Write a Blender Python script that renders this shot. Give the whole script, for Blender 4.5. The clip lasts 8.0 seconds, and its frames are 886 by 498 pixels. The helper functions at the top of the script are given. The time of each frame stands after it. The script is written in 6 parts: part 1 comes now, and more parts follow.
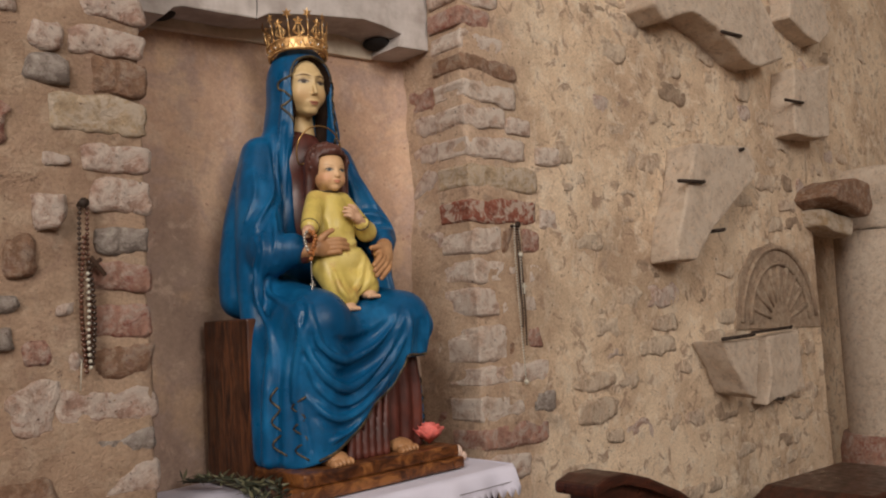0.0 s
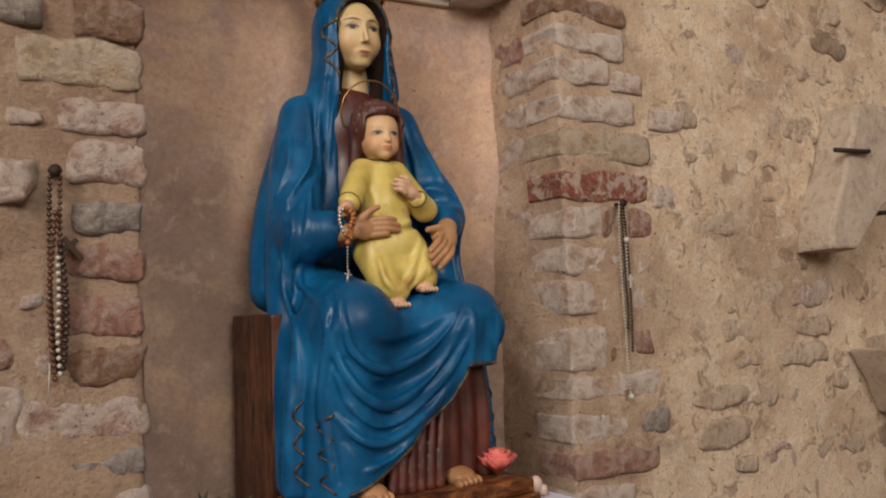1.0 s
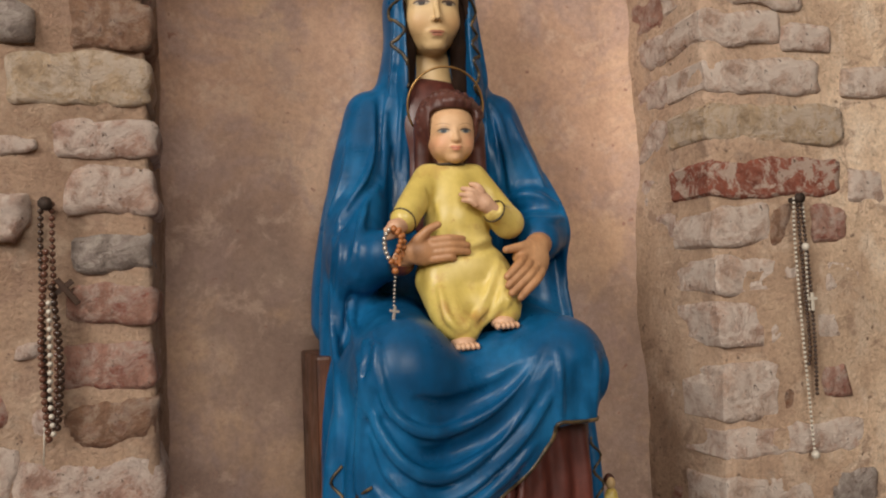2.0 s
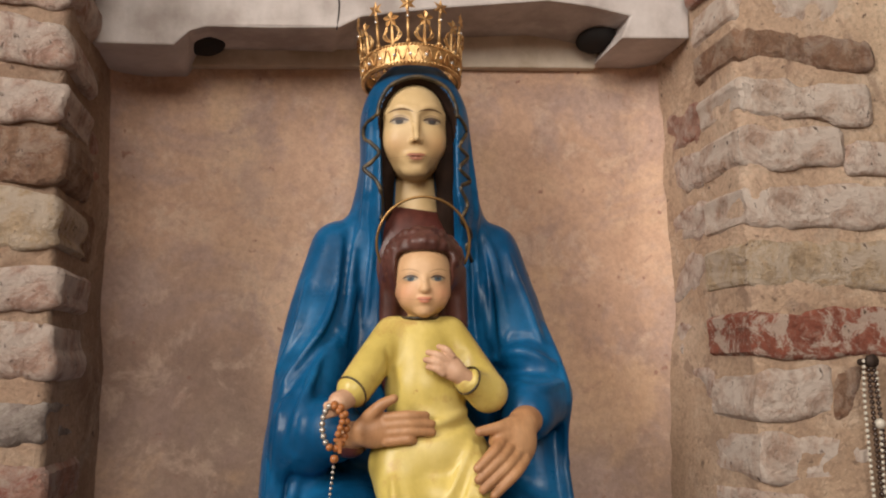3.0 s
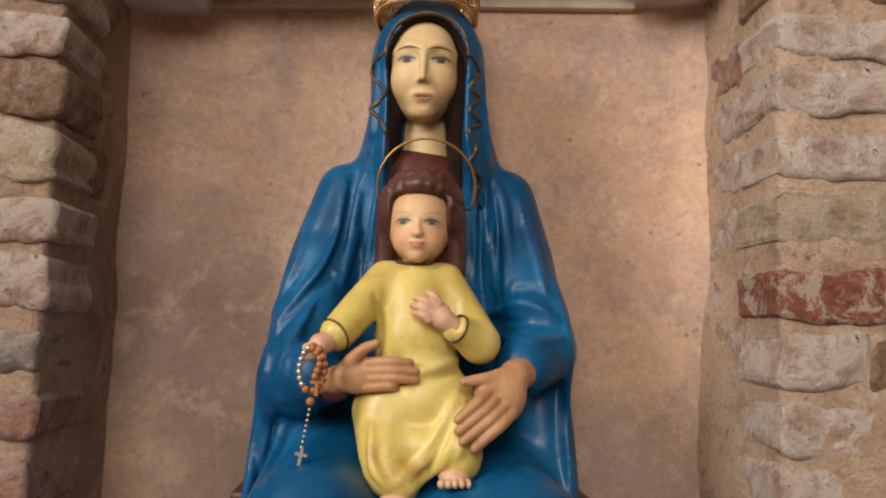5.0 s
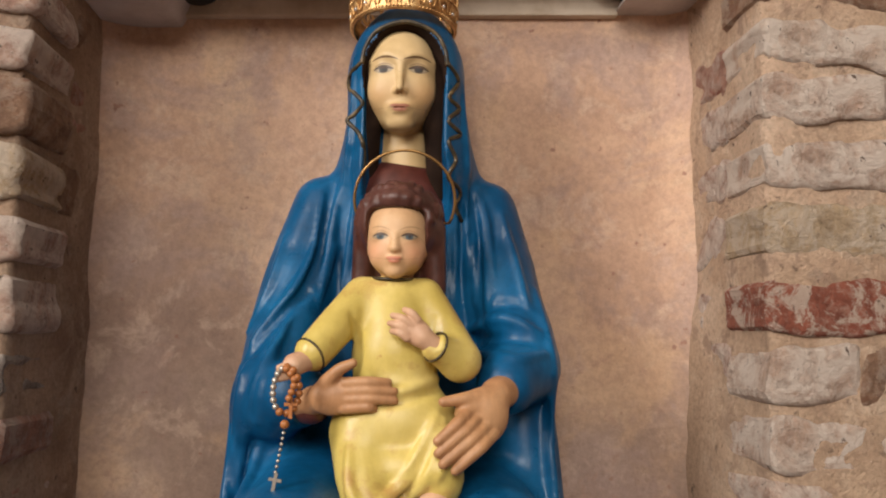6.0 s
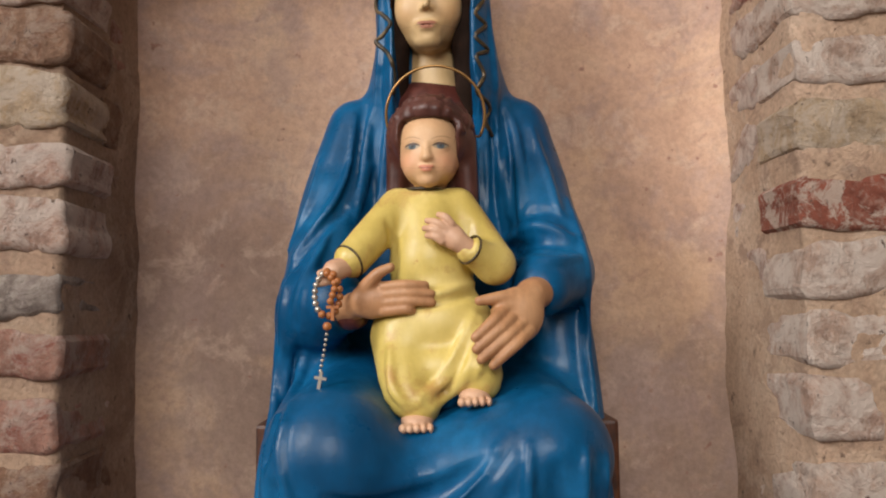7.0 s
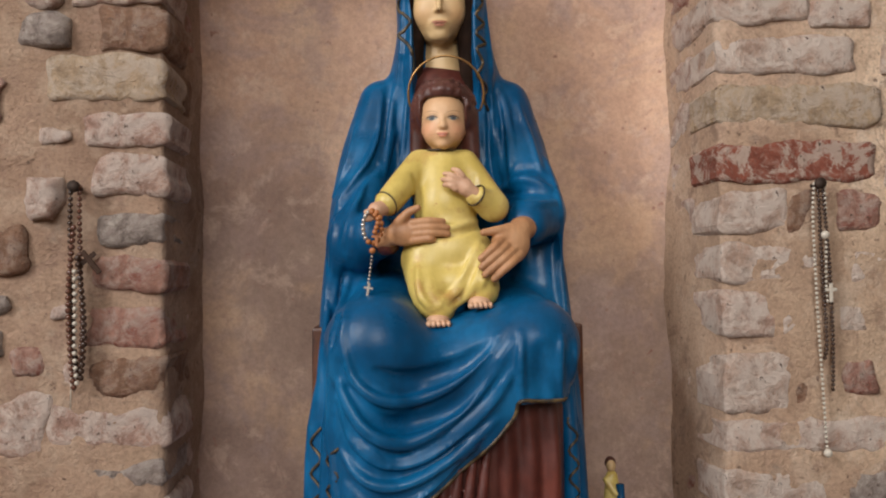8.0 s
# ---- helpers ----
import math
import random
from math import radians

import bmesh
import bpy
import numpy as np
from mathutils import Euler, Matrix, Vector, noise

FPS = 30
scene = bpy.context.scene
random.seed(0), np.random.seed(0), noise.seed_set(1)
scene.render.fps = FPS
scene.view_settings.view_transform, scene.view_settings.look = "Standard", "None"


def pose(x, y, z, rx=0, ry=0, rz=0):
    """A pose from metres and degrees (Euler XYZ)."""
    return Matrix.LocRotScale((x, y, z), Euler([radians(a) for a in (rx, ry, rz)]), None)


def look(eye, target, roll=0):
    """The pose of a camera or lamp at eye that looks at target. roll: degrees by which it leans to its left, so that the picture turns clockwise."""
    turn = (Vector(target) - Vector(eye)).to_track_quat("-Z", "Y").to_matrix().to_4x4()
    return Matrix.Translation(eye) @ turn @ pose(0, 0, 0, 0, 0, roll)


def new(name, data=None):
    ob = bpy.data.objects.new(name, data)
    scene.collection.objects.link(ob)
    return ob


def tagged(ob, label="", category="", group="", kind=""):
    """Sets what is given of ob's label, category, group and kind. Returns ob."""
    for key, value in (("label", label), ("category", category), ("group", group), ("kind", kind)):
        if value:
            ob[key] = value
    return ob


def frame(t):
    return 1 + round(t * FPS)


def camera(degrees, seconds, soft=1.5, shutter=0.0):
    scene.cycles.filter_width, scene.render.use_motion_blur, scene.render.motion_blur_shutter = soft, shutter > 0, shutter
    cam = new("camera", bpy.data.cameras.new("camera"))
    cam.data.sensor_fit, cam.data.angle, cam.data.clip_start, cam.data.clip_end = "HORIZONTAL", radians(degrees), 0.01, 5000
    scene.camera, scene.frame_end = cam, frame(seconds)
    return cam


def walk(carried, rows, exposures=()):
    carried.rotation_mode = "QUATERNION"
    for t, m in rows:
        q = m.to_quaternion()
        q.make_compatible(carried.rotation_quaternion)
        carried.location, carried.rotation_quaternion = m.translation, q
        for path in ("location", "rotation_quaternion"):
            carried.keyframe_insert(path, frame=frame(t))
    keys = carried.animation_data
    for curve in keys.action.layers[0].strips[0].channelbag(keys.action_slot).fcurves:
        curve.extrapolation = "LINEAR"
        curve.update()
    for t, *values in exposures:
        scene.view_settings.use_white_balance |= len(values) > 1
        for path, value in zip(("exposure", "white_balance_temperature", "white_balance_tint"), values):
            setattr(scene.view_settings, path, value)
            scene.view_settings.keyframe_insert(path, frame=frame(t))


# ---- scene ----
cam = camera(56.6, 8.0, soft=2.0)
PATH = [
    (0, (-1.087, -1.517, 1.369), (0.278, -0.064, 1.532), -3.3),
    (0.3, (-0.985, -1.488, 1.365), (0.285, 0.054, 1.458), -2.6),
    (0.5, (-0.928, -1.447, 1.362), (0.315, 0.118, 1.432), -2.0),
    (1, (-0.747, -1.314, 1.391), (0.361, 0.345, 1.531), -2.0),
    (1.2, (-0.691, -1.26, 1.407), (0.34, 0.451, 1.513), -3.3),
    (2.3, (-0.269, -1.137, 1.501), (0.174, 0.808, 1.640), -1.0),
    (2.5, (-0.230, -1.097, 1.529), (0.181, 0.853, 1.691), -0.5),
    (3, (-0.161, -1.008, 1.604), (0.199, 0.938, 1.888), -0.5),
    (3.5, (-0.087, -0.979, 1.632), (0.110, 0.993, 1.907), 0.4),
    (4, (-0.024, -0.972, 1.625), (0.121, 1.006, 1.879), 2.3),
    (4.5, (-0.011, -0.979, 1.604), (0.080, 1.005, 1.836), 2.0),
    (5, (-0.030, -0.977, 1.584), (0.091, 1.009, 1.785), 2.0),
    (5.2, (-0.023, -0.982, 1.598), (0.094, 1.002, 1.817), 2.7),
    (6.5, (-0.010, -0.937, 1.593), (0.108, 1.048, 1.807), -0.3),
    (7, (-0.004, -0.967, 1.517), (0.036, 1.026, 1.674), -0.7),
    (7.5, (-0.031, -1.190, 1.501), (0.028, 0.809, 1.567), -0.3),
    (8, (-0.093, -1.285, 1.461), (0.047, 0.709, 1.536), -0.7),
]
walk(cam, [(t, look(eye, target, roll)) for t, eye, target, roll in PATH],
     [(0, -0.56, 6500, 10), (1.0, -0.52, 6500, 10), (2.5, -0.14, 6500, 10), (5.2, -0.11, 6500, 10), (6.5, 0.05, 6400, 10), (7.2, -0.06, 6100, 10), (8.0, -0.16, 6050, 10)])

# ---- world and light ----
world = bpy.data.worlds.new("sky")
scene.world = world
world.use_nodes = True
wn = world.node_tree
sky = wn.nodes.new("ShaderNodeTexSky")
sky.sky_type, sky.sun_disc = "NISHITA", False
sky.sun_elevation, sky.sun_rotation = radians(40), radians(200)
wn.nodes["Background"].inputs[1].default_value = 0.1
wn.links.new(sky.outputs[0], wn.nodes["Background"].inputs[0])


def window_lamp(eye, target, sx, sy, power, color):
    lamp = bpy.data.lights.new("assumed_window_light", "AREA")
    lamp.shape, lamp.size, lamp.size_y, lamp.energy, lamp.color = "RECTANGLE", sx, sy, power, color
    ob = new("assumed_window_light", lamp)
    ob.matrix_world = look(eye, target)
    return ob


# daylight in assumed, unseen openings of the nave: tall one west, broad fill behind
window_lamp((-3.93, -3.1, 4.0), (0, -2.9, 2.9), 2.0, 2.6, 345, (1.0, 0.93, 0.85))
window_lamp((-0.8, -6.93, 4.5), (-0.8, 0, 2.9), 3.0, 2.2, 285, (1.0, 0.94, 0.87))
scene.view_settings.exposure = 0.0


# ---- materials ----
def material(name, rough=0.8, metal=0.0):
    m = bpy.data.materials.new(name)
    m.use_nodes = True
    b = m.node_tree.nodes["Principled BSDF"]
    b.inputs["Roughness"].default_value, b.inputs["Metallic"].default_value = rough, metal
    return m, m.node_tree, b


def tex(nt, scale, detail=6.0, rough=0.6, space="Object", distort=0.0, stretch=None):
    n = nt.nodes.new("ShaderNodeTexNoise")
    n.inputs["Scale"].default_value, n.inputs["Detail"].default_value = scale, detail
    n.inputs["Roughness"].default_value, n.inputs["Distortion"].default_value = rough, distort
    c = nt.nodes.new("ShaderNodeTexCoord")
    out = c.outputs[space]
    if stretch:
        mp = nt.nodes.new("ShaderNodeMapping")
        mp.inputs["Scale"].default_value = stretch
        nt.links.new(out, mp.inputs[0])
        out = mp.outputs[0]
    nt.links.new(out, n.inputs["Vector"])
    return n.outputs["Fac"]


def ramp(nt, fac, stops):
    r = nt.nodes.new("ShaderNodeValToRGB")
    e = r.color_ramp.elements
    while len(e) < len(stops):
        e.new(0.5)
    for el, (p, c) in zip(e, stops):
        el.position, el.color = p, (*c, 1) if len(c) == 3 else c
    nt.links.new(fac, r.inputs[0])
    return r.outputs[0]


def mixed(nt, fac, a, b, mode="MIX"):
    n = nt.nodes.new("ShaderNodeMix")
    n.data_type, n.blend_type = "RGBA", mode
    for sock, v in ((n.inputs[0], fac), (n.inputs[6], a), (n.inputs[7], b)):
        if isinstance(v, bpy.types.NodeSocket):
            nt.links.new(v, sock)
        else:
            sock.default_value = v if isinstance(v, (int, float)) else (*v, 1)
    return n.outputs[2]


def mask(nt, fac, lo, hi):
    n = nt.nodes.new("ShaderNodeMapRange")
    n.inputs[1].default_value, n.inputs[2].default_value = lo, hi
    nt.links.new(fac, n.inputs[0])
    return n.outputs[0]


def math_node(nt, op, a, b):
    n = nt.nodes.new("ShaderNodeMath")
    n.operation = op
    for i, v in enumerate((a, b)):
        if isinstance(v, bpy.types.NodeSocket):
            nt.links.new(v, n.inputs[i])
        else:
            n.inputs[i].default_value = v
    return n.outputs[0]


def relief(nt, b, height, strength, dist):
    n = nt.nodes.new("ShaderNodeBump")
    n.inputs["Strength"].default_value, n.inputs["Distance"].default_value = strength, dist
    nt.links.new(height, n.inputs["Height"])
    nt.links.new(n.outputs[0], b.inputs["Normal"])


def object_random(nt):
    return nt.nodes.new("ShaderNodeObjectInfo").outputs["Random"]


def mortar_material(name, palette, other=None, start=0.0, end=1.0):
    """Lime mortar; with a second palette that takes over along x, from start to end."""
    m, nt, b = material(name, 0.95)
    broad = tex(nt, 3.0, 8, 0.62)
    patch = math_node(nt, "MULTIPLY", mask(nt, tex(nt, 13, 7, 0.68, distort=0.5), 0.50, 0.60), 0.75)

    def tone(light, mid, dark, dust):
        return mixed(nt, patch, ramp(nt, broad, [(0.38, dark), (0.49, mid), (0.60, light)]), dust)
    c = tone(*palette)
    if other:
        sep = nt.nodes.new("ShaderNodeSeparateXYZ")
        nt.links.new(nt.nodes.new("ShaderNodeTexCoord").outputs["Object"], sep.inputs[0])
        where = math_node(nt, "ADD", sep.outputs[0], math_node(nt, "MULTIPLY", tex(nt, 6, 5), 0.5))
        c = mixed(nt, mask(nt, where, start + 0.25, end + 0.25), c, tone(*other))
    c = mixed(nt, math_node(nt, "MULTIPLY", mask(nt, tex(nt, 19, 7, 0.66, distort=0.8), 0.55, 0.62), 0.7), c, (0.33, 0.215, 0.155))
    c = mixed(nt, math_node(nt, "MULTIPLY", mask(nt, tex(nt, 8, 7, 0.7, distort=0.4), 0.58, 0.66), 0.5), c, (0.42, 0.34, 0.27))
    c = mixed(nt, mask(nt, tex(nt, 70, 5, 0.6), 0.64, 0.70), c, (0.17, 0.11, 0.08))
    c = mixed(nt, math_node(nt, "MULTIPLY", mask(nt, tex(nt, 1.9, 8, 0.66, distort=0.4), 0.50, 0.60), 0.36), c, (0.41, 0.285, 0.19))
    c = mixed(nt, 0.38, c, ramp(nt, tex(nt, 150, 5, 0.7), [(0.35, (0.45, 0.43, 0.42)), (0.5, (0.95, 0.95, 0.95)), (0.62, (1.2, 1.2, 1.2))]), "MULTIPLY")
    nt.links.new(c, b.inputs["Base Color"])
    h = math_node(nt, "ADD", tex(nt, 45, 10, 0.72), math_node(nt, "MULTIPLY", tex(nt, 260, 5, 0.65), 0.35))
    relief(nt, b, h, 1.0, 0.010)
    return m


def masonry_material(name, tones, lime, lime_amount, bare, grey=0.0, soft=0.06):
    """Weathered brick or stone, each piece in its own tone, with remains of lime on it."""
    m, nt, b = material(name, 0.92)
    r = object_random(nt)
    base = ramp(nt, r, [(i / max(1, len(tones) - 1), t) for i, t in enumerate(tones)])
    base = mixed(nt, 0.6, base, ramp(nt, tex(nt, 40, 9, 0.75), [(0.36, (0.40, 0.36, 0.34)), (0.5, (0.92, 0.9, 0.9)), (0.62, (1.3, 1.25, 1.2))]), "MULTIPLY")
    base = mixed(nt, math_node(nt, "MULTIPLY", mask(nt, tex(nt, 17, 7, 0.65, distort=0.9), 0.53, 0.58), 0.8), base, bare)
    base = mixed(nt, math_node(nt, "MULTIPLY", mask(nt, tex(nt, 24, 9, 0.75, distort=0.5), 0.545 - 0.11 * lime_amount - 0.5 * soft, 0.585 - 0.09 * lime_amount + soft), 0.85), base, lime)
    base = mixed(nt, math_node(nt, "MULTIPLY", mask(nt, tex(nt, 75, 8, 0.75, distort=0.4), 0.50, 0.62), 0.35), base, lime)
    base = mixed(nt, math_node(nt, "MULTIPLY", mask(nt, tex(nt, 12, 7, 0.7), 0.54, 0.64), max(0.04, 0.30 + grey)), base, (0.31, 0.245, 0.225))
    base = mixed(nt, mask(nt, tex(nt, 95, 5, 0.6), 0.645, 0.70), base, (0.15, 0.095, 0.07))
    nt.links.new(base, b.inputs["Base Color"])
    h = math_node(nt, "ADD", tex(nt, 48, 11, 0.78), math_node(nt, "MULTIPLY", tex(nt, 210, 6, 0.65), 0.5))
    relief(nt, b, h, 1.0, 0.013)
    return m


def paint(name, dark, mid, light, rough, scale=9.0, wear=None, streak=0.5, stain=None):
    m, nt, b = material(name, rough)
    c = ramp(nt, tex(nt, scale, 6, 0.62), [(0.36, dark), (0.5, mid), (0.64, light)])
    c = mixed(nt, streak, c, ramp(nt, tex(nt, scale * 6, 5, 0.6, stretch=(1.6, 1.6, 0.45)), [(0.3, (0.7, 0.7, 0.7)), (0.65, (1.08, 1.08, 1.08))]), "MULTIPLY")
    if wear:
        c = mixed(nt, mask(nt, tex(nt, 46, 6, 0.7), 0.66, 0.74), c, wear)
    if stain:
        c = mixed(nt, math_node(nt, "MULTIPLY", mask(nt, tex(nt, 19, 7, 0.7, distort=0.3), 0.545, 0.68), 0.75), c, stain)
    nt.links.new(c, b.inputs["Base Color"])
    nt.links.new(ramp(nt, tex(nt, 22, 5, 0.6), [(0.3, (rough - 0.1,) * 3), (0.7, (rough + 0.12,) * 3)]), b.inputs["Roughness"])
    relief(nt, b, tex(nt, 130, 4, 0.6), 0.16, 0.002)
    return m


M_MORTAR = mortar_material("mortar_pink", ((0.45, 0.31, 0.215), (0.37, 0.245, 0.168), (0.285, 0.18, 0.122), (0.47, 0.345, 0.25)))
M_MORTAR_EAST = mortar_material("mortar_pale", ((0.60, 0.425, 0.305), (0.53, 0.365, 0.252), (0.43, 0.285, 0.195), (0.63, 0.47, 0.35)),
                                ((0.83, 0.65, 0.47), (0.75, 0.56, 0.39), (0.56, 0.395, 0.27), (0.84, 0.70, 0.545)), 0.52, 0.78)
M_BRICK = masonry_material("brick_limewashed", [(0.50, 0.33, 0.25), (0.47, 0.285, 0.22), (0.53, 0.365, 0.28), (0.44, 0.27, 0.205)], (0.76, 0.645, 0.56), 0.95, (0.40, 0.21, 0.145))
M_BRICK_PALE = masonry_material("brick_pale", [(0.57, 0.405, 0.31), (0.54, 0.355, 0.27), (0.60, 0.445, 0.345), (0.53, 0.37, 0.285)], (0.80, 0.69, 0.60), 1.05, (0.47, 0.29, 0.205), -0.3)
M_BRICK_RED = masonry_material("brick_red", [(0.36, 0.11, 0.065), (0.33, 0.10, 0.06)], (0.62, 0.49, 0.40), 0.45, (0.30, 0.075, 0.04), -0.4, 0.0)
M_BRICK_ROSE = masonry_material("brick_rose", [(0.45, 0.235, 0.175), (0.42, 0.22, 0.16)], (0.56, 0.44, 0.37), 0.4, (0.30, 0.09, 0.06), -0.2)
M_BRICK_BROWN = masonry_material("brick_brown", [(0.32, 0.19, 0.12), (0.28, 0.15, 0.09)], (0.48, 0.36, 0.27), 0.2, (0.22, 0.10, 0.055))
M_STONE_YELLOW = masonry_material("stone_yellow", [(0.54, 0.40, 0.26), (0.52, 0.385, 0.245)], (0.66, 0.55, 0.44), 0.75, (0.46, 0.30, 0.16), -0.2)
M_STONE_GREY = masonry_material("stone_grey", [(0.34, 0.275, 0.235), (0.28, 0.23, 0.20)], (0.56, 0.49, 0.43), 0.5, (0.25, 0.20, 0.17), 0.2)
M_MARBLE = masonry_material("marble_worn", [(0.70, 0.555, 0.43), (0.66, 0.52, 0.405)], (0.75, 0.62, 0.50), 0.8, (0.62, 0.48, 0.36), -0.4)
M_RUBBLE = masonry_material("rubble_limed", [(0.64, 0.48, 0.345), (0.54, 0.385, 0.275), (0.68, 0.53, 0.39), (0.57, 0.40, 0.295)], (0.77, 0.635, 0.49), 0.7, (0.44, 0.29, 0.20), -0.1)
M_RELIEF = masonry_material("stone_carved", [(0.42, 0.30, 0.21), (0.40, 0.285, 0.20)], (0.52, 0.40, 0.29), 0.3, (0.30, 0.20, 0.14), -0.2)


def plaster_material():
    m, nt, b = material("plaster_back", 0.9)
    c = ramp(nt, tex(nt, 2.4, 8, 0.62), [(0.38, (0.40, 0.26, 0.187)), (0.49, (0.51, 0.335, 0.238)), (0.60, (0.60, 0.42, 0.30))])
    # darker, more mauve tone below an uneven line, kept in old
    sep = nt.nodes.new("ShaderNodeSeparateXYZ")
    nt.links.new(nt.nodes.new("ShaderNodeTexCoord").outputs["Object"], sep.inputs[0])
    line = math_node(nt, "ADD", sep.outputs[2], math_node(nt, "MULTIPLY", tex(nt, 3.0, 7, 0.6, distort=0.5), 1.1))
    old = ramp(nt, tex(nt, 4.5, 8, 0.66), [(0.38, (0.27, 0.185, 0.15)), (0.5, (0.35, 0.245, 0.192)), (0.62, (0.44, 0.315, 0.24))])
    c = mixed(nt, math_node(nt, "MULTIPLY", mask(nt, line, 2.28, 1.98), 0.85), mixed(nt, 1.0, c, (1.1, 1.08, 1.06), "MULTIPLY"), old)
    c = mixed(nt, math_node(nt, "MULTIPLY", mask(nt, tex(nt, 9, 8, 0.68, distort=0.4), 0.50, 0.60), 0.6), c, (0.38, 0.26, 0.215))
    c = mixed(nt, math_node(nt, "MULTIPLY", mask(nt, tex(nt, 15, 8, 0.72, distort=0.4), 0.53, 0.62), 0.55), c, (0.62, 0.45, 0.34))
    c = mixed(nt, math_node(nt, "MULTIPLY", mask(nt, tex(nt, 5, 8, 0.7), 0.56, 0.64), 0.4), c, (0.42, 0.31, 0.275))
    c = mixed(nt, math_node(nt, "MULTIPLY", mask(nt, tex(nt, 3.4, 9, 0.7, distort=0.7), 0.52, 0.60), 0.55), c, (0.40, 0.285, 0.25))
    c = mixed(nt, math_node(nt, "MULTIPLY", mask(nt, tex(nt, 4.6, 8, 0.66, distort=0.3), 0.53, 0.63), 0.5), c, (0.64, 0.42, 0.26))
    c = mixed(nt, math_node(nt, "MULTIPLY", mask(nt, tex(nt, 30, 8, 0.75, distort=0.6), 0.57, 0.64), 0.5), c, (0.40, 0.25, 0.19))
    c = mixed(nt, mask(nt, tex(nt, 48, 4, 0.55), 0.67, 0.72), c, (0.34, 0.19, 0.14))
    c = mixed(nt, 0.35, c, ramp(nt, tex(nt, 110, 6, 0.7), [(0.36, (0.6, 0.6, 0.6)), (0.6, (1.12, 1.12, 1.12))]), "MULTIPLY")
    nt.links.new(c, b.inputs["Base Color"])
    relief(nt, b, math_node(nt, "ADD", tex(nt, 22, 9, 0.68), math_node(nt, "MULTIPLY", tex(nt, 140, 5, 0.6), 0.3)), 0.6, 0.006)
    return m


M_PLASTER = plaster_material()
M_LINTEL = paint("lintel_limewash", (0.36, 0.31, 0.285), (0.48, 0.43, 0.405), (0.56, 0.51, 0.485), 0.85, 9, (0.34, 0.28, 0.24), 0.25)
M_STRIP = paint("plaster_strip", (0.44, 0.35, 0.26), (0.56, 0.47, 0.37), (0.62, 0.53, 0.43), 0.85, 12, (0.40, 0.28, 0.19), 0.12)
M_BLUE = paint("paint_blue", (0.0022, 0.056, 0.145), (0.003, 0.076, 0.190), (0.008, 0.118, 0.275), 0.34, 9, None)
M_BLUE.node_tree.nodes["Principled BSDF"].inputs["Specular IOR Level"].default_value = 0.28
M_YELLOW = paint("paint_yellow", (0.49, 0.37, 0.085), (0.61, 0.475, 0.125), (0.69, 0.55, 0.19), 0.38, 8, (0.42, 0.22, 0.06), 0.22, (0.44, 0.24, 0.07))
M_FACE = paint("paint_ivory", (0.49, 0.32, 0.14), (0.57, 0.40, 0.195), (0.63, 0.46, 0.24), 0.5, 7, None, 0.12)
M_CHILD = paint("paint_rose_ivory", (0.54, 0.31, 0.155), (0.62, 0.385, 0.205), (0.67, 0.44, 0.245), 0.5, 14, None, 0.15)


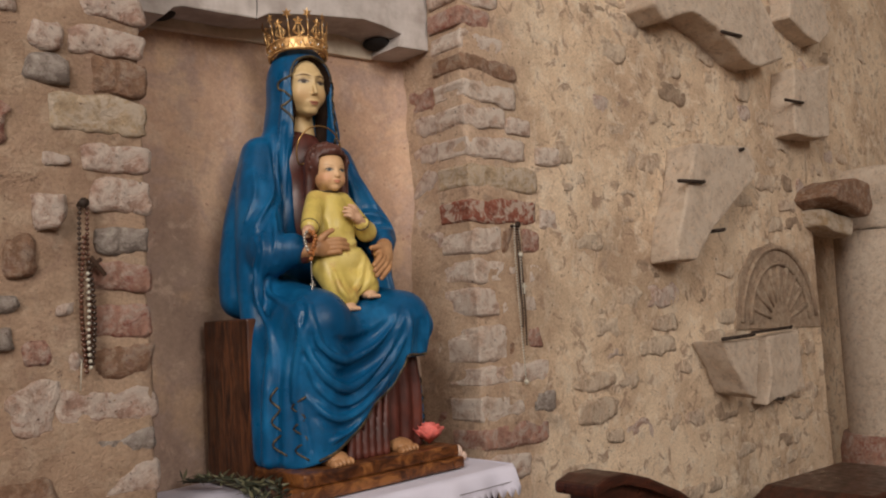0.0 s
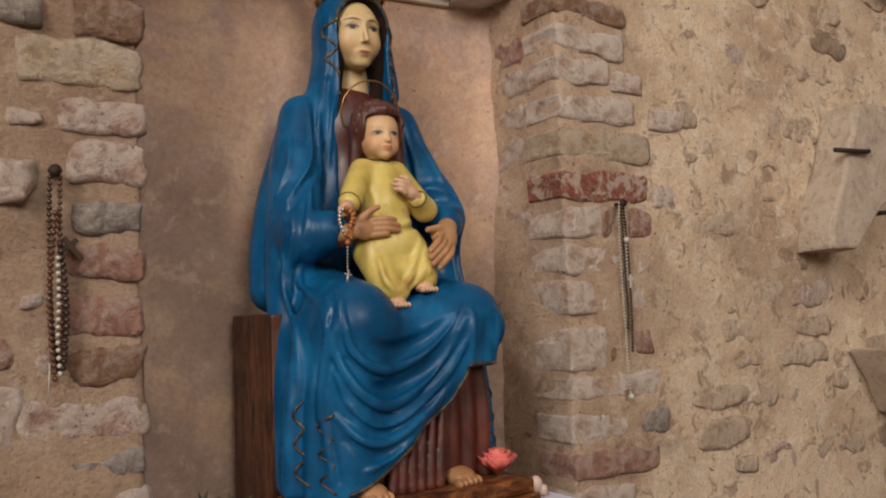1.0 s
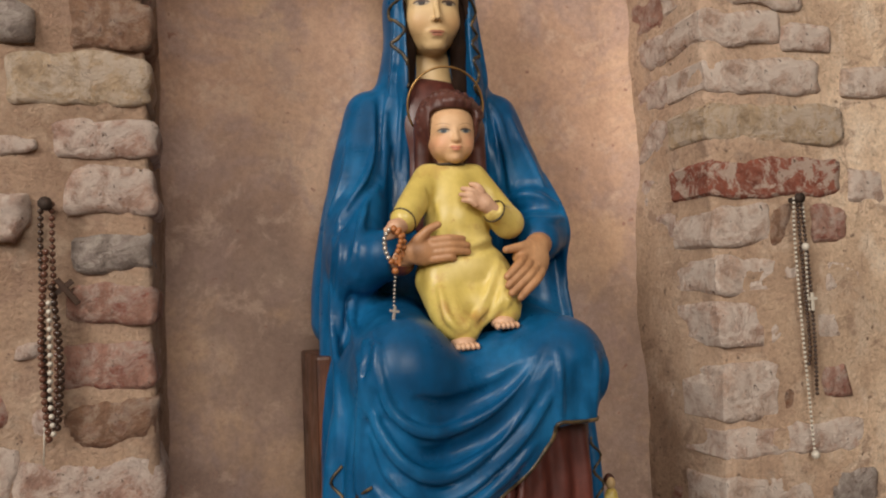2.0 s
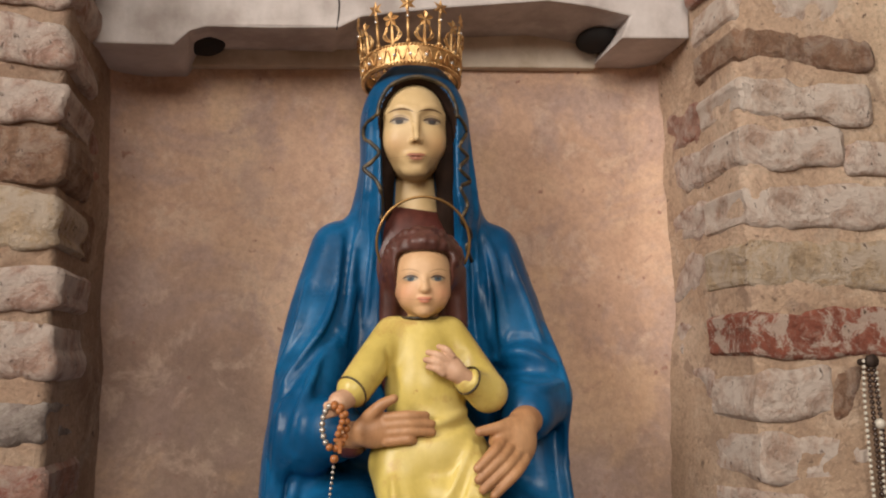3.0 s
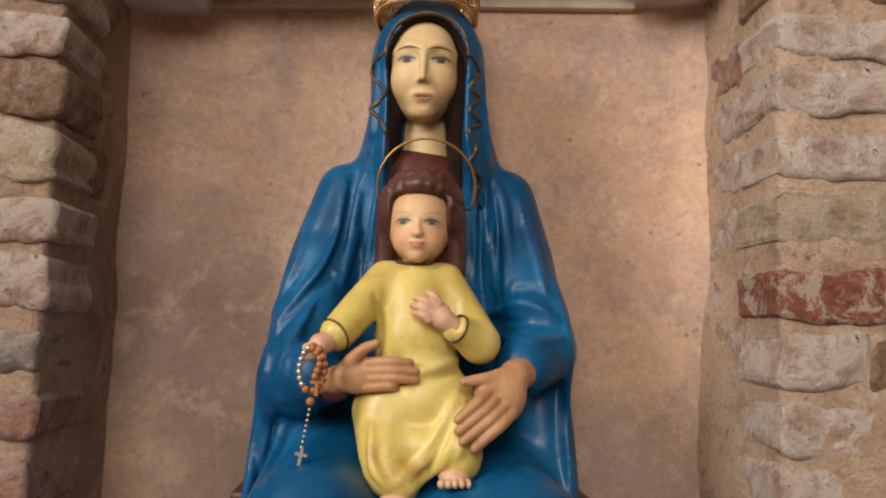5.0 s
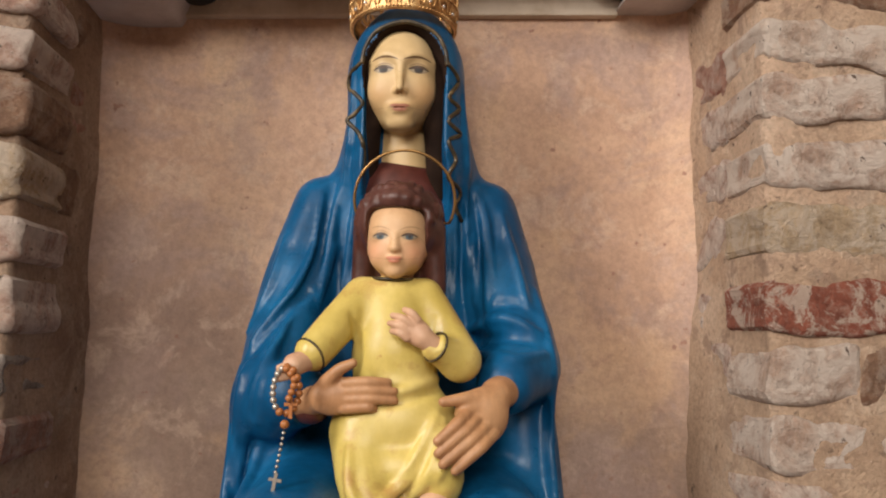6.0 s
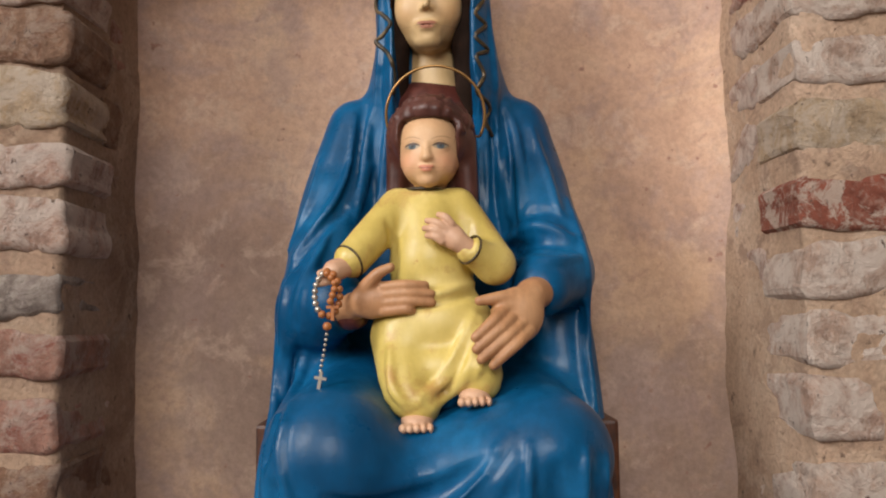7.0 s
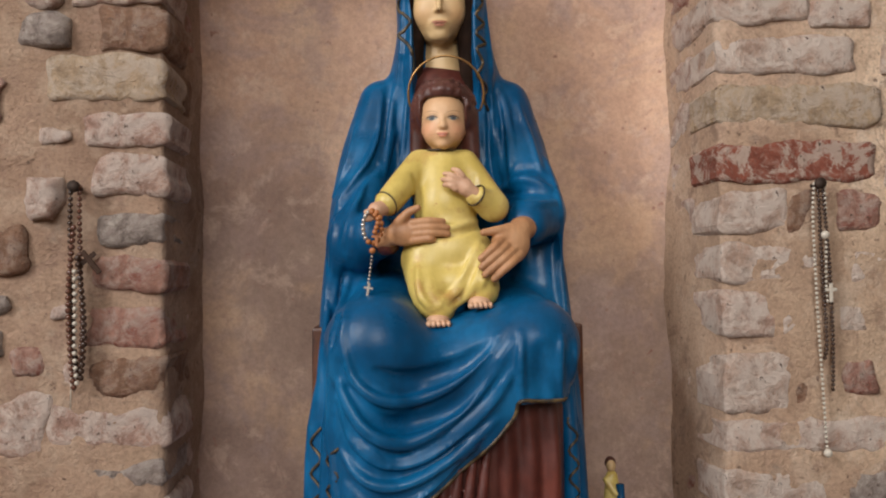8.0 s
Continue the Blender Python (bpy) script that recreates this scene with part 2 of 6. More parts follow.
def face_paint(m, centre, turn, eye, wide, tall, iris, iris_r, brow, lips, cheek, lash=0.26):
    """Painted eyes, brows, lips and blush over a face's ground colour. Places are measured on the head before it was turned."""
    nt = m.node_tree
    b = nt.nodes["Principled BSDF"]
    c = b.inputs["Base Color"].links[0].from_socket
    rot = nt.nodes.new("ShaderNodeVectorRotate")
    rot.rotation_type = "Z_AXIS"
    rot.inputs["Center"].default_value, rot.inputs["Angle"].default_value = centre, -radians(turn)
    nt.links.new(nt.nodes.new("ShaderNodeTexCoord").outputs["Object"], rot.inputs["Vector"])
    sep = nt.nodes.new("ShaderNodeSeparateXYZ")
    nt.links.new(rot.outputs[0], sep.inputs[0])
    x, z = math_node(nt, "SUBTRACT", sep.outputs[0], centre[0]), sep.outputs[2]
    ax = math_node(nt, "ABSOLUTE", x, 0.0)

    def spot(px, cx, cz, rx, rz, soft):
        p = math_node(nt, "DIVIDE", math_node(nt, "SUBTRACT", px, cx), rx)
        q = math_node(nt, "DIVIDE", math_node(nt, "SUBTRACT", z, cz), rz)
        d = math_node(nt, "SQRT", math_node(nt, "ADD", math_node(nt, "MULTIPLY", p, p), math_node(nt, "MULTIPLY", q, q)), 0.0)
        return mask(nt, d, 1 + soft, 1 - soft)

    def stroke(px, cx, cz, w, lift, thick, slope=0.0):
        u = math_node(nt, "DIVIDE", math_node(nt, "SUBTRACT", px, cx), w)
        bow = math_node(nt, "SUBTRACT", 1.0, math_node(nt, "MULTIPLY", u, u))
        line = math_node(nt, "ADD", math_node(nt, "MULTIPLY", bow, lift), math_node(nt, "MULTIPLY", u, slope))
        off = math_node(nt, "ABSOLUTE", math_node(nt, "SUBTRACT", math_node(nt, "SUBTRACT", z, cz), line), 0.0)
        width = math_node(nt, "MULTIPLY", math_node(nt, "SQRT", math_node(nt, "MAXIMUM", bow, 0.0), 0.0), thick)
        return mask(nt, math_node(nt, "SUBTRACT", off, width), 0.0003, -0.0004)

    def part_of(a, amount):
        return math_node(nt, "MULTIPLY", a, amount)
    ex, ez = eye
    c = mixed(nt, part_of(spot(ax, cheek[0], cheek[1], cheek[2], cheek[2] * 0.85, 0.8), 0.5), c, cheek[3])
    c = mixed(nt, part_of(spot(ax, ex, ez + tall * 0.9, wide * 1.35, tall * 2.4, 0.5), 0.22), c, brow[5])
    white = spot(ax, ex, ez, wide, tall, 0.16)
    c = mixed(nt, white, c, (0.33, 0.265, 0.18))
    c = mixed(nt, math_node(nt, "MULTIPLY", white, spot(ax, ex, ez + tall * 0.15, iris_r, iris_r, 0.16)), c, iris)
    c = mixed(nt, math_node(nt, "MULTIPLY", white, spot(ax, ex, ez + tall * 0.15, iris_r * 0.42, iris_r * 0.42, 0.2)), c, (0.012, 0.010, 0.010))
    c = mixed(nt, part_of(stroke(ax, ex, ez + tall * 0.1, wide * 1.15, tall * 0.9, tall * lash), 0.92), c, (0.045, 0.022, 0.014))
    c = mixed(nt, part_of(stroke(ax, ex, ez - tall * 0.05, wide * 1.0, -tall * 0.95, tall * 0.10), 0.6), c, brow[5])
    c = mixed(nt, part_of(stroke(ax, ex, ez + tall * 0.8, wide * 1.12, tall * 1.25, tall * 0.2), 0.7), c, brow[5])
    c = mixed(nt, brow[6] if len(brow) > 6 else 0.9, c, mixed(nt, stroke(ax, *brow[:4], brow[4], 0.0015), c, brow[5]))
    lz, lw, lh, colour = lips
    c = mixed(nt, part_of(spot(ax, lw * 0.36, lz + lh * 0.50, lw * 0.62, lh * 0.60, 0.25), 0.85), c, colour)
    c = mixed(nt, part_of(spot(x, 0.0, lz - lh * 0.62, lw * 0.72, lh * 0.85, 0.25), 0.85), c, colour)
    c = mixed(nt, part_of(stroke(x, 0.0, lz, lw * 1.05, -lh * 0.12, lh * 0.16), 0.85), c, tuple(v * 0.28 for v in colour))
    nt.links.new(c, b.inputs["Base Color"])


V_TURN, C_TURN, V_ASIDE, C_ASIDE = -5.0, -6.5, 0.006, 0.005
face_paint(M_FACE, (-0.0015 + V_ASIDE, 0.11, 1.9), V_TURN, (0.0222, 1.9318), 0.0114, 0.0042, (0.022, 0.014, 0.009), 0.0056,
           (0.0205, 1.9442, 0.0175, 0.0042, 0.0014, (0.10, 0.045, 0.018)), (1.8826, 0.0130, 0.0040, (0.25, 0.062, 0.036)), (0.028, 1.900, 0.017, (0.56, 0.31, 0.14)), 0.62)
face_paint(M_CHILD, (-0.0035 + C_ASIDE, 0.012, 1.7), C_TURN, (0.0166, 1.7105), 0.0084, 0.0034, (0.045, 0.070, 0.085), 0.0044,
           (0.0172, 1.7195, 0.0115, 0.0026, 0.0008, (0.34, 0.19, 0.09), 0.7), (1.6848, 0.0092, 0.0030, (0.52, 0.17, 0.10)), (0.023, 1.694, 0.0125, (0.66, 0.27, 0.15)), 0.50)
M_CHILD_HAND = paint("paint_rose_tan", (0.52, 0.30, 0.19), (0.60, 0.37, 0.235), (0.66, 0.42, 0.27), 0.45, 14, None, 0.2)
M_HAND = paint("paint_tan", (0.34, 0.165, 0.07), (0.44, 0.225, 0.105), (0.52, 0.29, 0.145), 0.45, 14, (0.36, 0.17, 0.08))
M_MAROON = paint("paint_maroon", (0.05, 0.013, 0.010), (0.085, 0.022, 0.016), (0.13, 0.035, 0.024), 0.4, 12)
M_HAIR = paint("paint_brown_hair", (0.05, 0.016, 0.012), (0.085, 0.03, 0.022), (0.12, 0.045, 0.035), 0.42, 20)
M_SHADE = paint("paint_hair_and_shade", (0.012, 0.006, 0.004), (0.02, 0.01, 0.006), (0.03, 0.015, 0.01), 0.85, 20)
M_SHADE.node_tree.nodes["Principled BSDF"].inputs["Specular IOR Level"].default_value = 0.15
M_TRIM = paint("paint_old_gold", (0.022, 0.016, 0.008), (0.05, 0.034, 0.014), (0.14, 0.095, 0.04), 0.45, 60)


def wood_material(name, dark, mid, light, rough, along=(2, 2, 14)):
    m, nt, b = material(name, rough)
    g = tex(nt, 5, 8, 0.65, distort=1.2, stretch=along)
    c = ramp(nt, g, [(0.38, dark), (0.5, mid), (0.61, light)])
    c = mixed(nt, math_node(nt, "MULTIPLY", mask(nt, tex(nt, 16, 6, 0.65), 0.5, 0.7), 0.8), c, dark)
    nt.links.new(c, b.inputs["Base Color"])
    nt.links.new(ramp(nt, tex(nt, 30, 4), [(0.3, (rough - 0.1,) * 3), (0.7, (rough + 0.15,) * 3)]), b.inputs["Roughness"])
    relief(nt, b, g, 0.25, 0.002)
    return m


M_THRONE = wood_material("wood_walnut", (0.022, 0.007, 0.004), (0.065, 0.021, 0.009), (0.13, 0.044, 0.017), 0.42, (10, 10, 1.5))
M_PLINTH = wood_material("wood_burr", (0.035, 0.010, 0.004), (0.135, 0.044, 0.012), (0.27, 0.105, 0.030), 0.36, (4, 5, 6))
M_PEW = wood_material("wood_pew", (0.022, 0.006, 0.004), (0.045, 0.012, 0.007), (0.07, 0.02, 0.011), 0.34, (2, 8, 8))


def gold_material():
    m, nt, b = material("gold_worn", 0.42, 0.9)
    c = ramp(nt, tex(nt, 60, 5), [(0.3, (0.30, 0.15, 0.06)), (0.5, (0.60, 0.36, 0.15)), (0.7, (0.80, 0.56, 0.28))])
    nt.links.new(c, b.inputs["Base Color"])
    relief(nt, b, tex(nt, 260, 3), 0.35, 0.002)
    return m


def plain(name, color, rough, metal=0.0, vary=0.25, scale=60):
    m, nt, b = material(name, rough, metal)
    d = tuple(v * (1 - vary) for v in color)
    nt.links.new(ramp(nt, tex(nt, scale, 4), [(0.3, d), (0.7, color)]), b.inputs["Base Color"])
    return m


M_GOLD = gold_material()
M_GEM = plain("glass_gem", (0.85, 0.82, 0.78), 0.05, 0.6, 0.1)
M_BRASS = plain("brass_wire", (0.42, 0.24, 0.085), 0.35, 0.8)
M_IRON = plain("iron_rusty", (0.045, 0.028, 0.020), 0.7, 0.4, 0.4)
M_BEAD_DARK = plain("bead_dark", (0.055, 0.030, 0.020), 0.25, 0.0, 0.4, 300)
M_BEAD_GLASS = plain("bead_glass", (0.13, 0.055, 0.035), 0.12, 0.0, 0.4, 300)
M_BEAD_PALE = plain("bead_pale", (0.62, 0.57, 0.48), 0.3, 0.0, 0.3, 300)
M_BEAD_WOOD = plain("bead_wood", (0.46, 0.17, 0.05), 0.4, 0.0, 0.35, 300)
M_SILVER = plain("silver_tarnished", (0.62, 0.58, 0.52), 0.35, 0.8)
M_LINEN = plain("linen_white", (0.66, 0.635, 0.75), 0.9, 0.0, 0.08, 12)
M_ROSE = plain("silk_rose", (0.86, 0.20, 0.17), 0.6, 0.0, 0.3, 70)
M_PETAL = plain("petal_cream", (0.72, 0.52, 0.42), 0.6, 0.0, 0.2)
M_LEAF = plain("olive_leaf_dry", (0.045, 0.048, 0.026), 0.6, 0.0, 0.5, 90)
M_LEAF_PALE = plain("olive_leaf_pale", (0.16, 0.15, 0.08), 0.6, 0.0, 0.4, 90)
M_TWIG = plain("olive_twig", (0.06, 0.045, 0.03), 0.8)
M_DARK = plain("cavity_shade", (0.012, 0.009, 0.008), 0.9)
M_WALL = plain("nave_wall_render", (0.34, 0.28, 0.22), 0.95, 0.0, 0.2, 2)
M_FLOOR = plain("floor_terracotta", (0.20, 0.12, 0.08), 0.7, 0.0, 0.3, 3)
M_CEIL = plain("ceiling_limewash", (0.42, 0.37, 0.31), 0.95, 0.0, 0.12, 2)
M_GLASS = plain("window_glass", (0.7, 0.75, 0.78), 0.1)


# ---- mesh helpers ----
def lattice(x, y, seed):
    """Smooth value noise in two dimensions, from -1 to 1."""
    xi, yi = np.floor(x).astype(np.int64), np.floor(y).astype(np.int64)
    u, v = x - xi, y - yi
    u, v = u * u * (3 - 2 * u), v * v * (3 - 2 * v)

    def h(a, b):
        n = (a * 374761393 + b * 668265263 + seed * 974711) & 0x7FFFFFFF
        n = ((n ^ (n >> 13)) * 1274126177) & 0x7FFFFFFF
        return ((n ^ (n >> 16)) & 0xFFFF) / 32767.5 - 1
    return (h(xi, yi) * (1 - u) + h(xi + 1, yi) * u) * (1 - v) + (h(xi, yi + 1) * (1 - u) + h(xi + 1, yi + 1) * u) * v


def fractal(x, y, scale, octaves, seed):
    out, a, s = 0, 1.0, scale
    for i in range(octaves):
        out = out + a * lattice(x * s, y * s, seed + 17 * i)
        a, s = a * 0.5, s * 2.03
    return out


def mesh_object(name, verts, faces, mat, parent=None, smooth=True, label=""):
    me = bpy.data.meshes.new(name)
    me.from_pydata([tuple(v) for v in verts], [], [tuple(f) for f in faces])
    me.update()
    if smooth:
        me.shade_smooth()
    me.materials.append(mat)
    ob = new(name, me)
    if parent:
        ob.parent = parent
    if label:
        ob["label"] = label
    return ob


def part(name, bm, mat, parent=None, label="", smooth=False):
    me = bpy.data.meshes.new(name)
    bmesh.ops.recalc_face_normals(bm, faces=bm.faces)
    bm.to_mesh(me)
    bm.free()
    if smooth:
        me.shade_smooth()
    me.materials.append(mat)
    ob = new(name, me)
    if parent:
        ob.parent = parent
    if label:
        ob["label"] = label
    return ob


def box(lo, hi, bevel=0.0, segments=2, bm=None):
    own = bmesh.new()
    bmesh.ops.create_cube(own, size=1.0)
    for v in own.verts:
        v.co = Vector([(a + b) / 2 + c * (b - a) for a, b, c in zip(lo, hi, v.co)])
    if bevel:
        bmesh.ops.bevel(own, geom=own.edges[:] + own.verts[:], offset=bevel, segments=segments, profile=0.6, affect="EDGES")
    return own


def prism(outline, y0, y1, bevel=0.0):
    """A slab whose outline lies in x and z, from y0 to y1."""
    bm = bmesh.new()
    a = [bm.verts.new((x, y0, z)) for x, z in outline]
    b = [bm.verts.new((x, y1, z)) for x, z in outline]
    bm.faces.new(a)
    bm.faces.new(b[::-1])
    for i in range(len(a)):
        j = (i + 1) % len(a)
        bm.faces.new((a[j], a[i], b[i], b[j]))
    bmesh.ops.recalc_face_normals(bm, faces=bm.faces)
    if bevel:
        bmesh.ops.bevel(bm, geom=bm.edges[:], offset=bevel, segments=2, profile=0.6, affect="EDGES")
    return bm


def spline(pts, n=6):
    """Points along a smooth curve through pts."""
    p = [Vector(q) for q in pts]
    if len(p) == 2:
        return [p[0].lerp(p[1], i / n) for i in range(n + 1)]
    p = [2 * p[0] - p[1]] + p + [2 * p[-1] - p[-2]]
    out = []
    for i in range(1, len(p) - 2):
        for j in range(n):
            t = j / n
            out.append(0.5 * (2 * p[i] + (p[i + 1] - p[i - 1]) * t + (2 * p[i - 1] - 5 * p[i] + 4 * p[i + 1] - p[i + 2]) * t * t
                              + (3 * p[i] - p[i - 1] - 3 * p[i + 1] + p[i + 2]) * t ** 3))
    return out + [p[-2]]


def tube(pts, radius, sides=8, closed=False):
    """Vertices and faces of a round bar along pts; radius may be a list."""
    verts, faces = [], []
    n = len(pts)
    ref = Vector((0.31, 0.2, 0.93)).normalized()
    for i, p in enumerate(pts):
        a = pts[(i - 1) % n] if closed or i else p
        b = pts[(i + 1) % n] if closed or i < n - 1 else p
        d = (b - a).normalized()
        u = d.cross(ref)
        u = u.normalized() if u.length > 1e-4 else d.orthogonal().normalized()
        w = d.cross(u)
        r = radius[i] if isinstance(radius, (list, tuple)) else radius
        verts += [p + r * (math.cos(2 * math.pi * k / sides) * u + math.sin(2 * math.pi * k / sides) * w) for k in range(sides)]
    for i in range(n if closed else n - 1):
        for k in range(sides):
            l = (k + 1) % sides
            j = (i + 1) % n
            faces.append((i * sides + k, i * sides + l, j * sides + l, j * sides + k))
    if not closed:
        faces += [tuple(range(sides))[::-1], tuple((n - 1) * sides + k for k in range(sides))]
    return verts, faces


def ball(c, r, rows=6, cols=9):
    c = Vector(c)
    r = Vector(r) if not isinstance(r, (int, float)) else Vector((r, r, r))
    verts = [c + Vector((0, 0, r.z))]
    for i in range(1, rows):
        a = math.pi * i / rows
        verts += [c + Vector((r.x * math.sin(a) * math.cos(2 * math.pi * k / cols), r.y * math.sin(a) * math.sin(2 * math.pi * k / cols), r.z * math.cos(a))) for k in range(cols)]
    verts.append(c - Vector((0, 0, r.z)))
    faces = [(0, 1 + k, 1 + (k + 1) % cols) for k in range(cols)]
    for i in range(rows - 2):
        for k in range(cols):
            l = (k + 1) % cols
            faces.append((1 + i * cols + k, 1 + (i + 1) * cols + k, 1 + (i + 1) * cols + l, 1 + i * cols + l))
    last = len(verts) - 1
    faces += [(last, last - cols + (k + 1) % cols, last - cols + k) for k in range(cols)]
    return verts, faces


def joined(*pieces):
    verts, faces = [], []
    for v, f in pieces:
        faces += [tuple(i + len(verts) for i in q) for q in f]
        verts += v
    return verts, faces


# ---- the niche wall ----
WALL_FACE, NICHE_L, NICHE_R, NICHE_BACK = 0.0, -0.435, 0.452, 0.25


def structure(ob, label, category="wall"):
    return tagged(ob, label, category, kind="structure")


def wall_skin(name, plan, heights, mat, seed, amp=0.007):
    """A rough wall face: the plan line carried up, uneven like hand-laid mortar."""
    pts = [Vector((*p, 0)) for p in plan]
    tang = [(pts[min(i + 1, len(pts) - 1)] - pts[max(i - 1, 0)]).normalized() for i in range(len(pts))]
    norm = [Vector((t.y, -t.x, 0)) for t in tang]
    S, Z = np.meshgrid(np.array([p.x + p.y for p in pts]), heights, indexing="ij")
    d = amp * fractal(S, Z, 7.0, 6, seed) + 0.5 * amp * fractal(S, Z, 1.6, 2, seed + 5)
    verts = [(pts[i].x + norm[i].x * d[i, j], pts[i].y + norm[i].y * d[i, j], heights[j]) for i in range(len(pts)) for j in range(len(heights))]
    n = len(heights)
    faces = [(i * n + j, (i + 1) * n + j, (i + 1) * n + j + 1, i * n + j + 1) for i in range(len(pts) - 1) for j in range(n - 1)]
    return mesh_object(name, verts, faces, mat)


HEIGHTS = np.concatenate([np.linspace(0, 0.9, 16)[:-1], np.linspace(0.9, 2.5, 230)[:-1], np.linspace(2.5, 6.2, 40)])
left_plan = [(x, -0.001) for x in np.concatenate([np.linspace(-4, -1.0, 60)[:-1], np.linspace(-1.0, NICHE_L - 0.001, 86)])]
left_plan += [(NICHE_L + 0.004, 0.004)] + [(NICHE_L + 0.005 + 0.5 * max(0, y - 0.13) ** 2, y) for y in np.linspace(0.010, 0.30, 42)]
right_plan = [(NICHE_R - 0.004 - 0.7 * max(0, y - 0.12) ** 2, y) for y in np.linspace(0.30, 0.010, 42)] + [(NICHE_R - 0.003, 0.005)]
right_plan += [(x, 0.001) for x in np.concatenate([np.linspace(NICHE_R + 0.002, 0.755, 45)])]
east_plan = [(x, 0.001) for x in np.concatenate([np.linspace(0.755, 1.3, 80)[:-1], np.linspace(1.3, 2.57, 100)])]
east_plan += [(2.574, y) for y in np.linspace(0.01, 0.40, 20)] + [(x, 0.404) for x in np.linspace(2.59, 6.0, 30)]
far_plan = [(x, 0.001) for x in np.linspace(2.572, 6.0, 80)]
wall_left = structure(wall_skin("wall_left", left_plan, HEIGHTS, M_MORTAR, 3, 0.0058), "old brick and rubble wall with sandy pink mortar")
wall_pier = structure(wall_skin("wall_pier", right_plan, HEIGHTS, M_MORTAR_EAST, 8, 0.0047), "pier of old bricks with pale flush mortar")
wall_right = structure(wall_skin("wall_right", east_plan, HEIGHTS, M_MORTAR_EAST, 8, 0.005), "old rubble wall smeared with ochre lime mortar")
wall_far = structure(wall_skin("wall_far", far_plan, np.concatenate([np.linspace(1.74, 2.6, 60)[:-1], np.linspace(2.6, 6.2, 40)]), M_MORTAR_EAST, 8, 0.005), "upper rubble wall carried over the recess beside the column")
structure(part("recess_soffit", box((2.576, 0.004, 1.735), (6.0, 0.400, 1.76)), M_MORTAR_EAST), "mortared underside of the wall over the recess")
wall_core = part("wall_core", box((-4.2, 0.42, 0), (6.2, 0.62, 6.3)), M_WALL)
structure(wall_core, "plain core of the old church wall behind the niche")

xs, zs = np.linspace(-0.46, 0.48, 150), np.linspace(0.6, 2.75, 300)
X, Z = np.meshgrid(xs, zs, indexing="ij")
D = NICHE_BACK + 0.004 * fractal(X, Z, 3.0, 5, 21)
wander = 0.007 * fractal(0 * X, Z, 5.0, 4, 33)
D -= 12 * np.maximum(0, X - 0.392 - wander) ** 2 + 8 * np.maximum(0, -0.375 + wander - X) ** 2
niche_back = mesh_object("wall_niche", [(xs[i], D[i, j], zs[j]) for i in range(150) for j in range(300)],
                         [(i * 300 + j, (i + 1) * 300 + j, (i + 1) * 300 + j + 1, i * 300 + j + 1) for i in range(149) for j in range(299)], M_PLASTER)
structure(niche_back, "back of the niche in stained pinkish brown plaster")


STONES = [0]


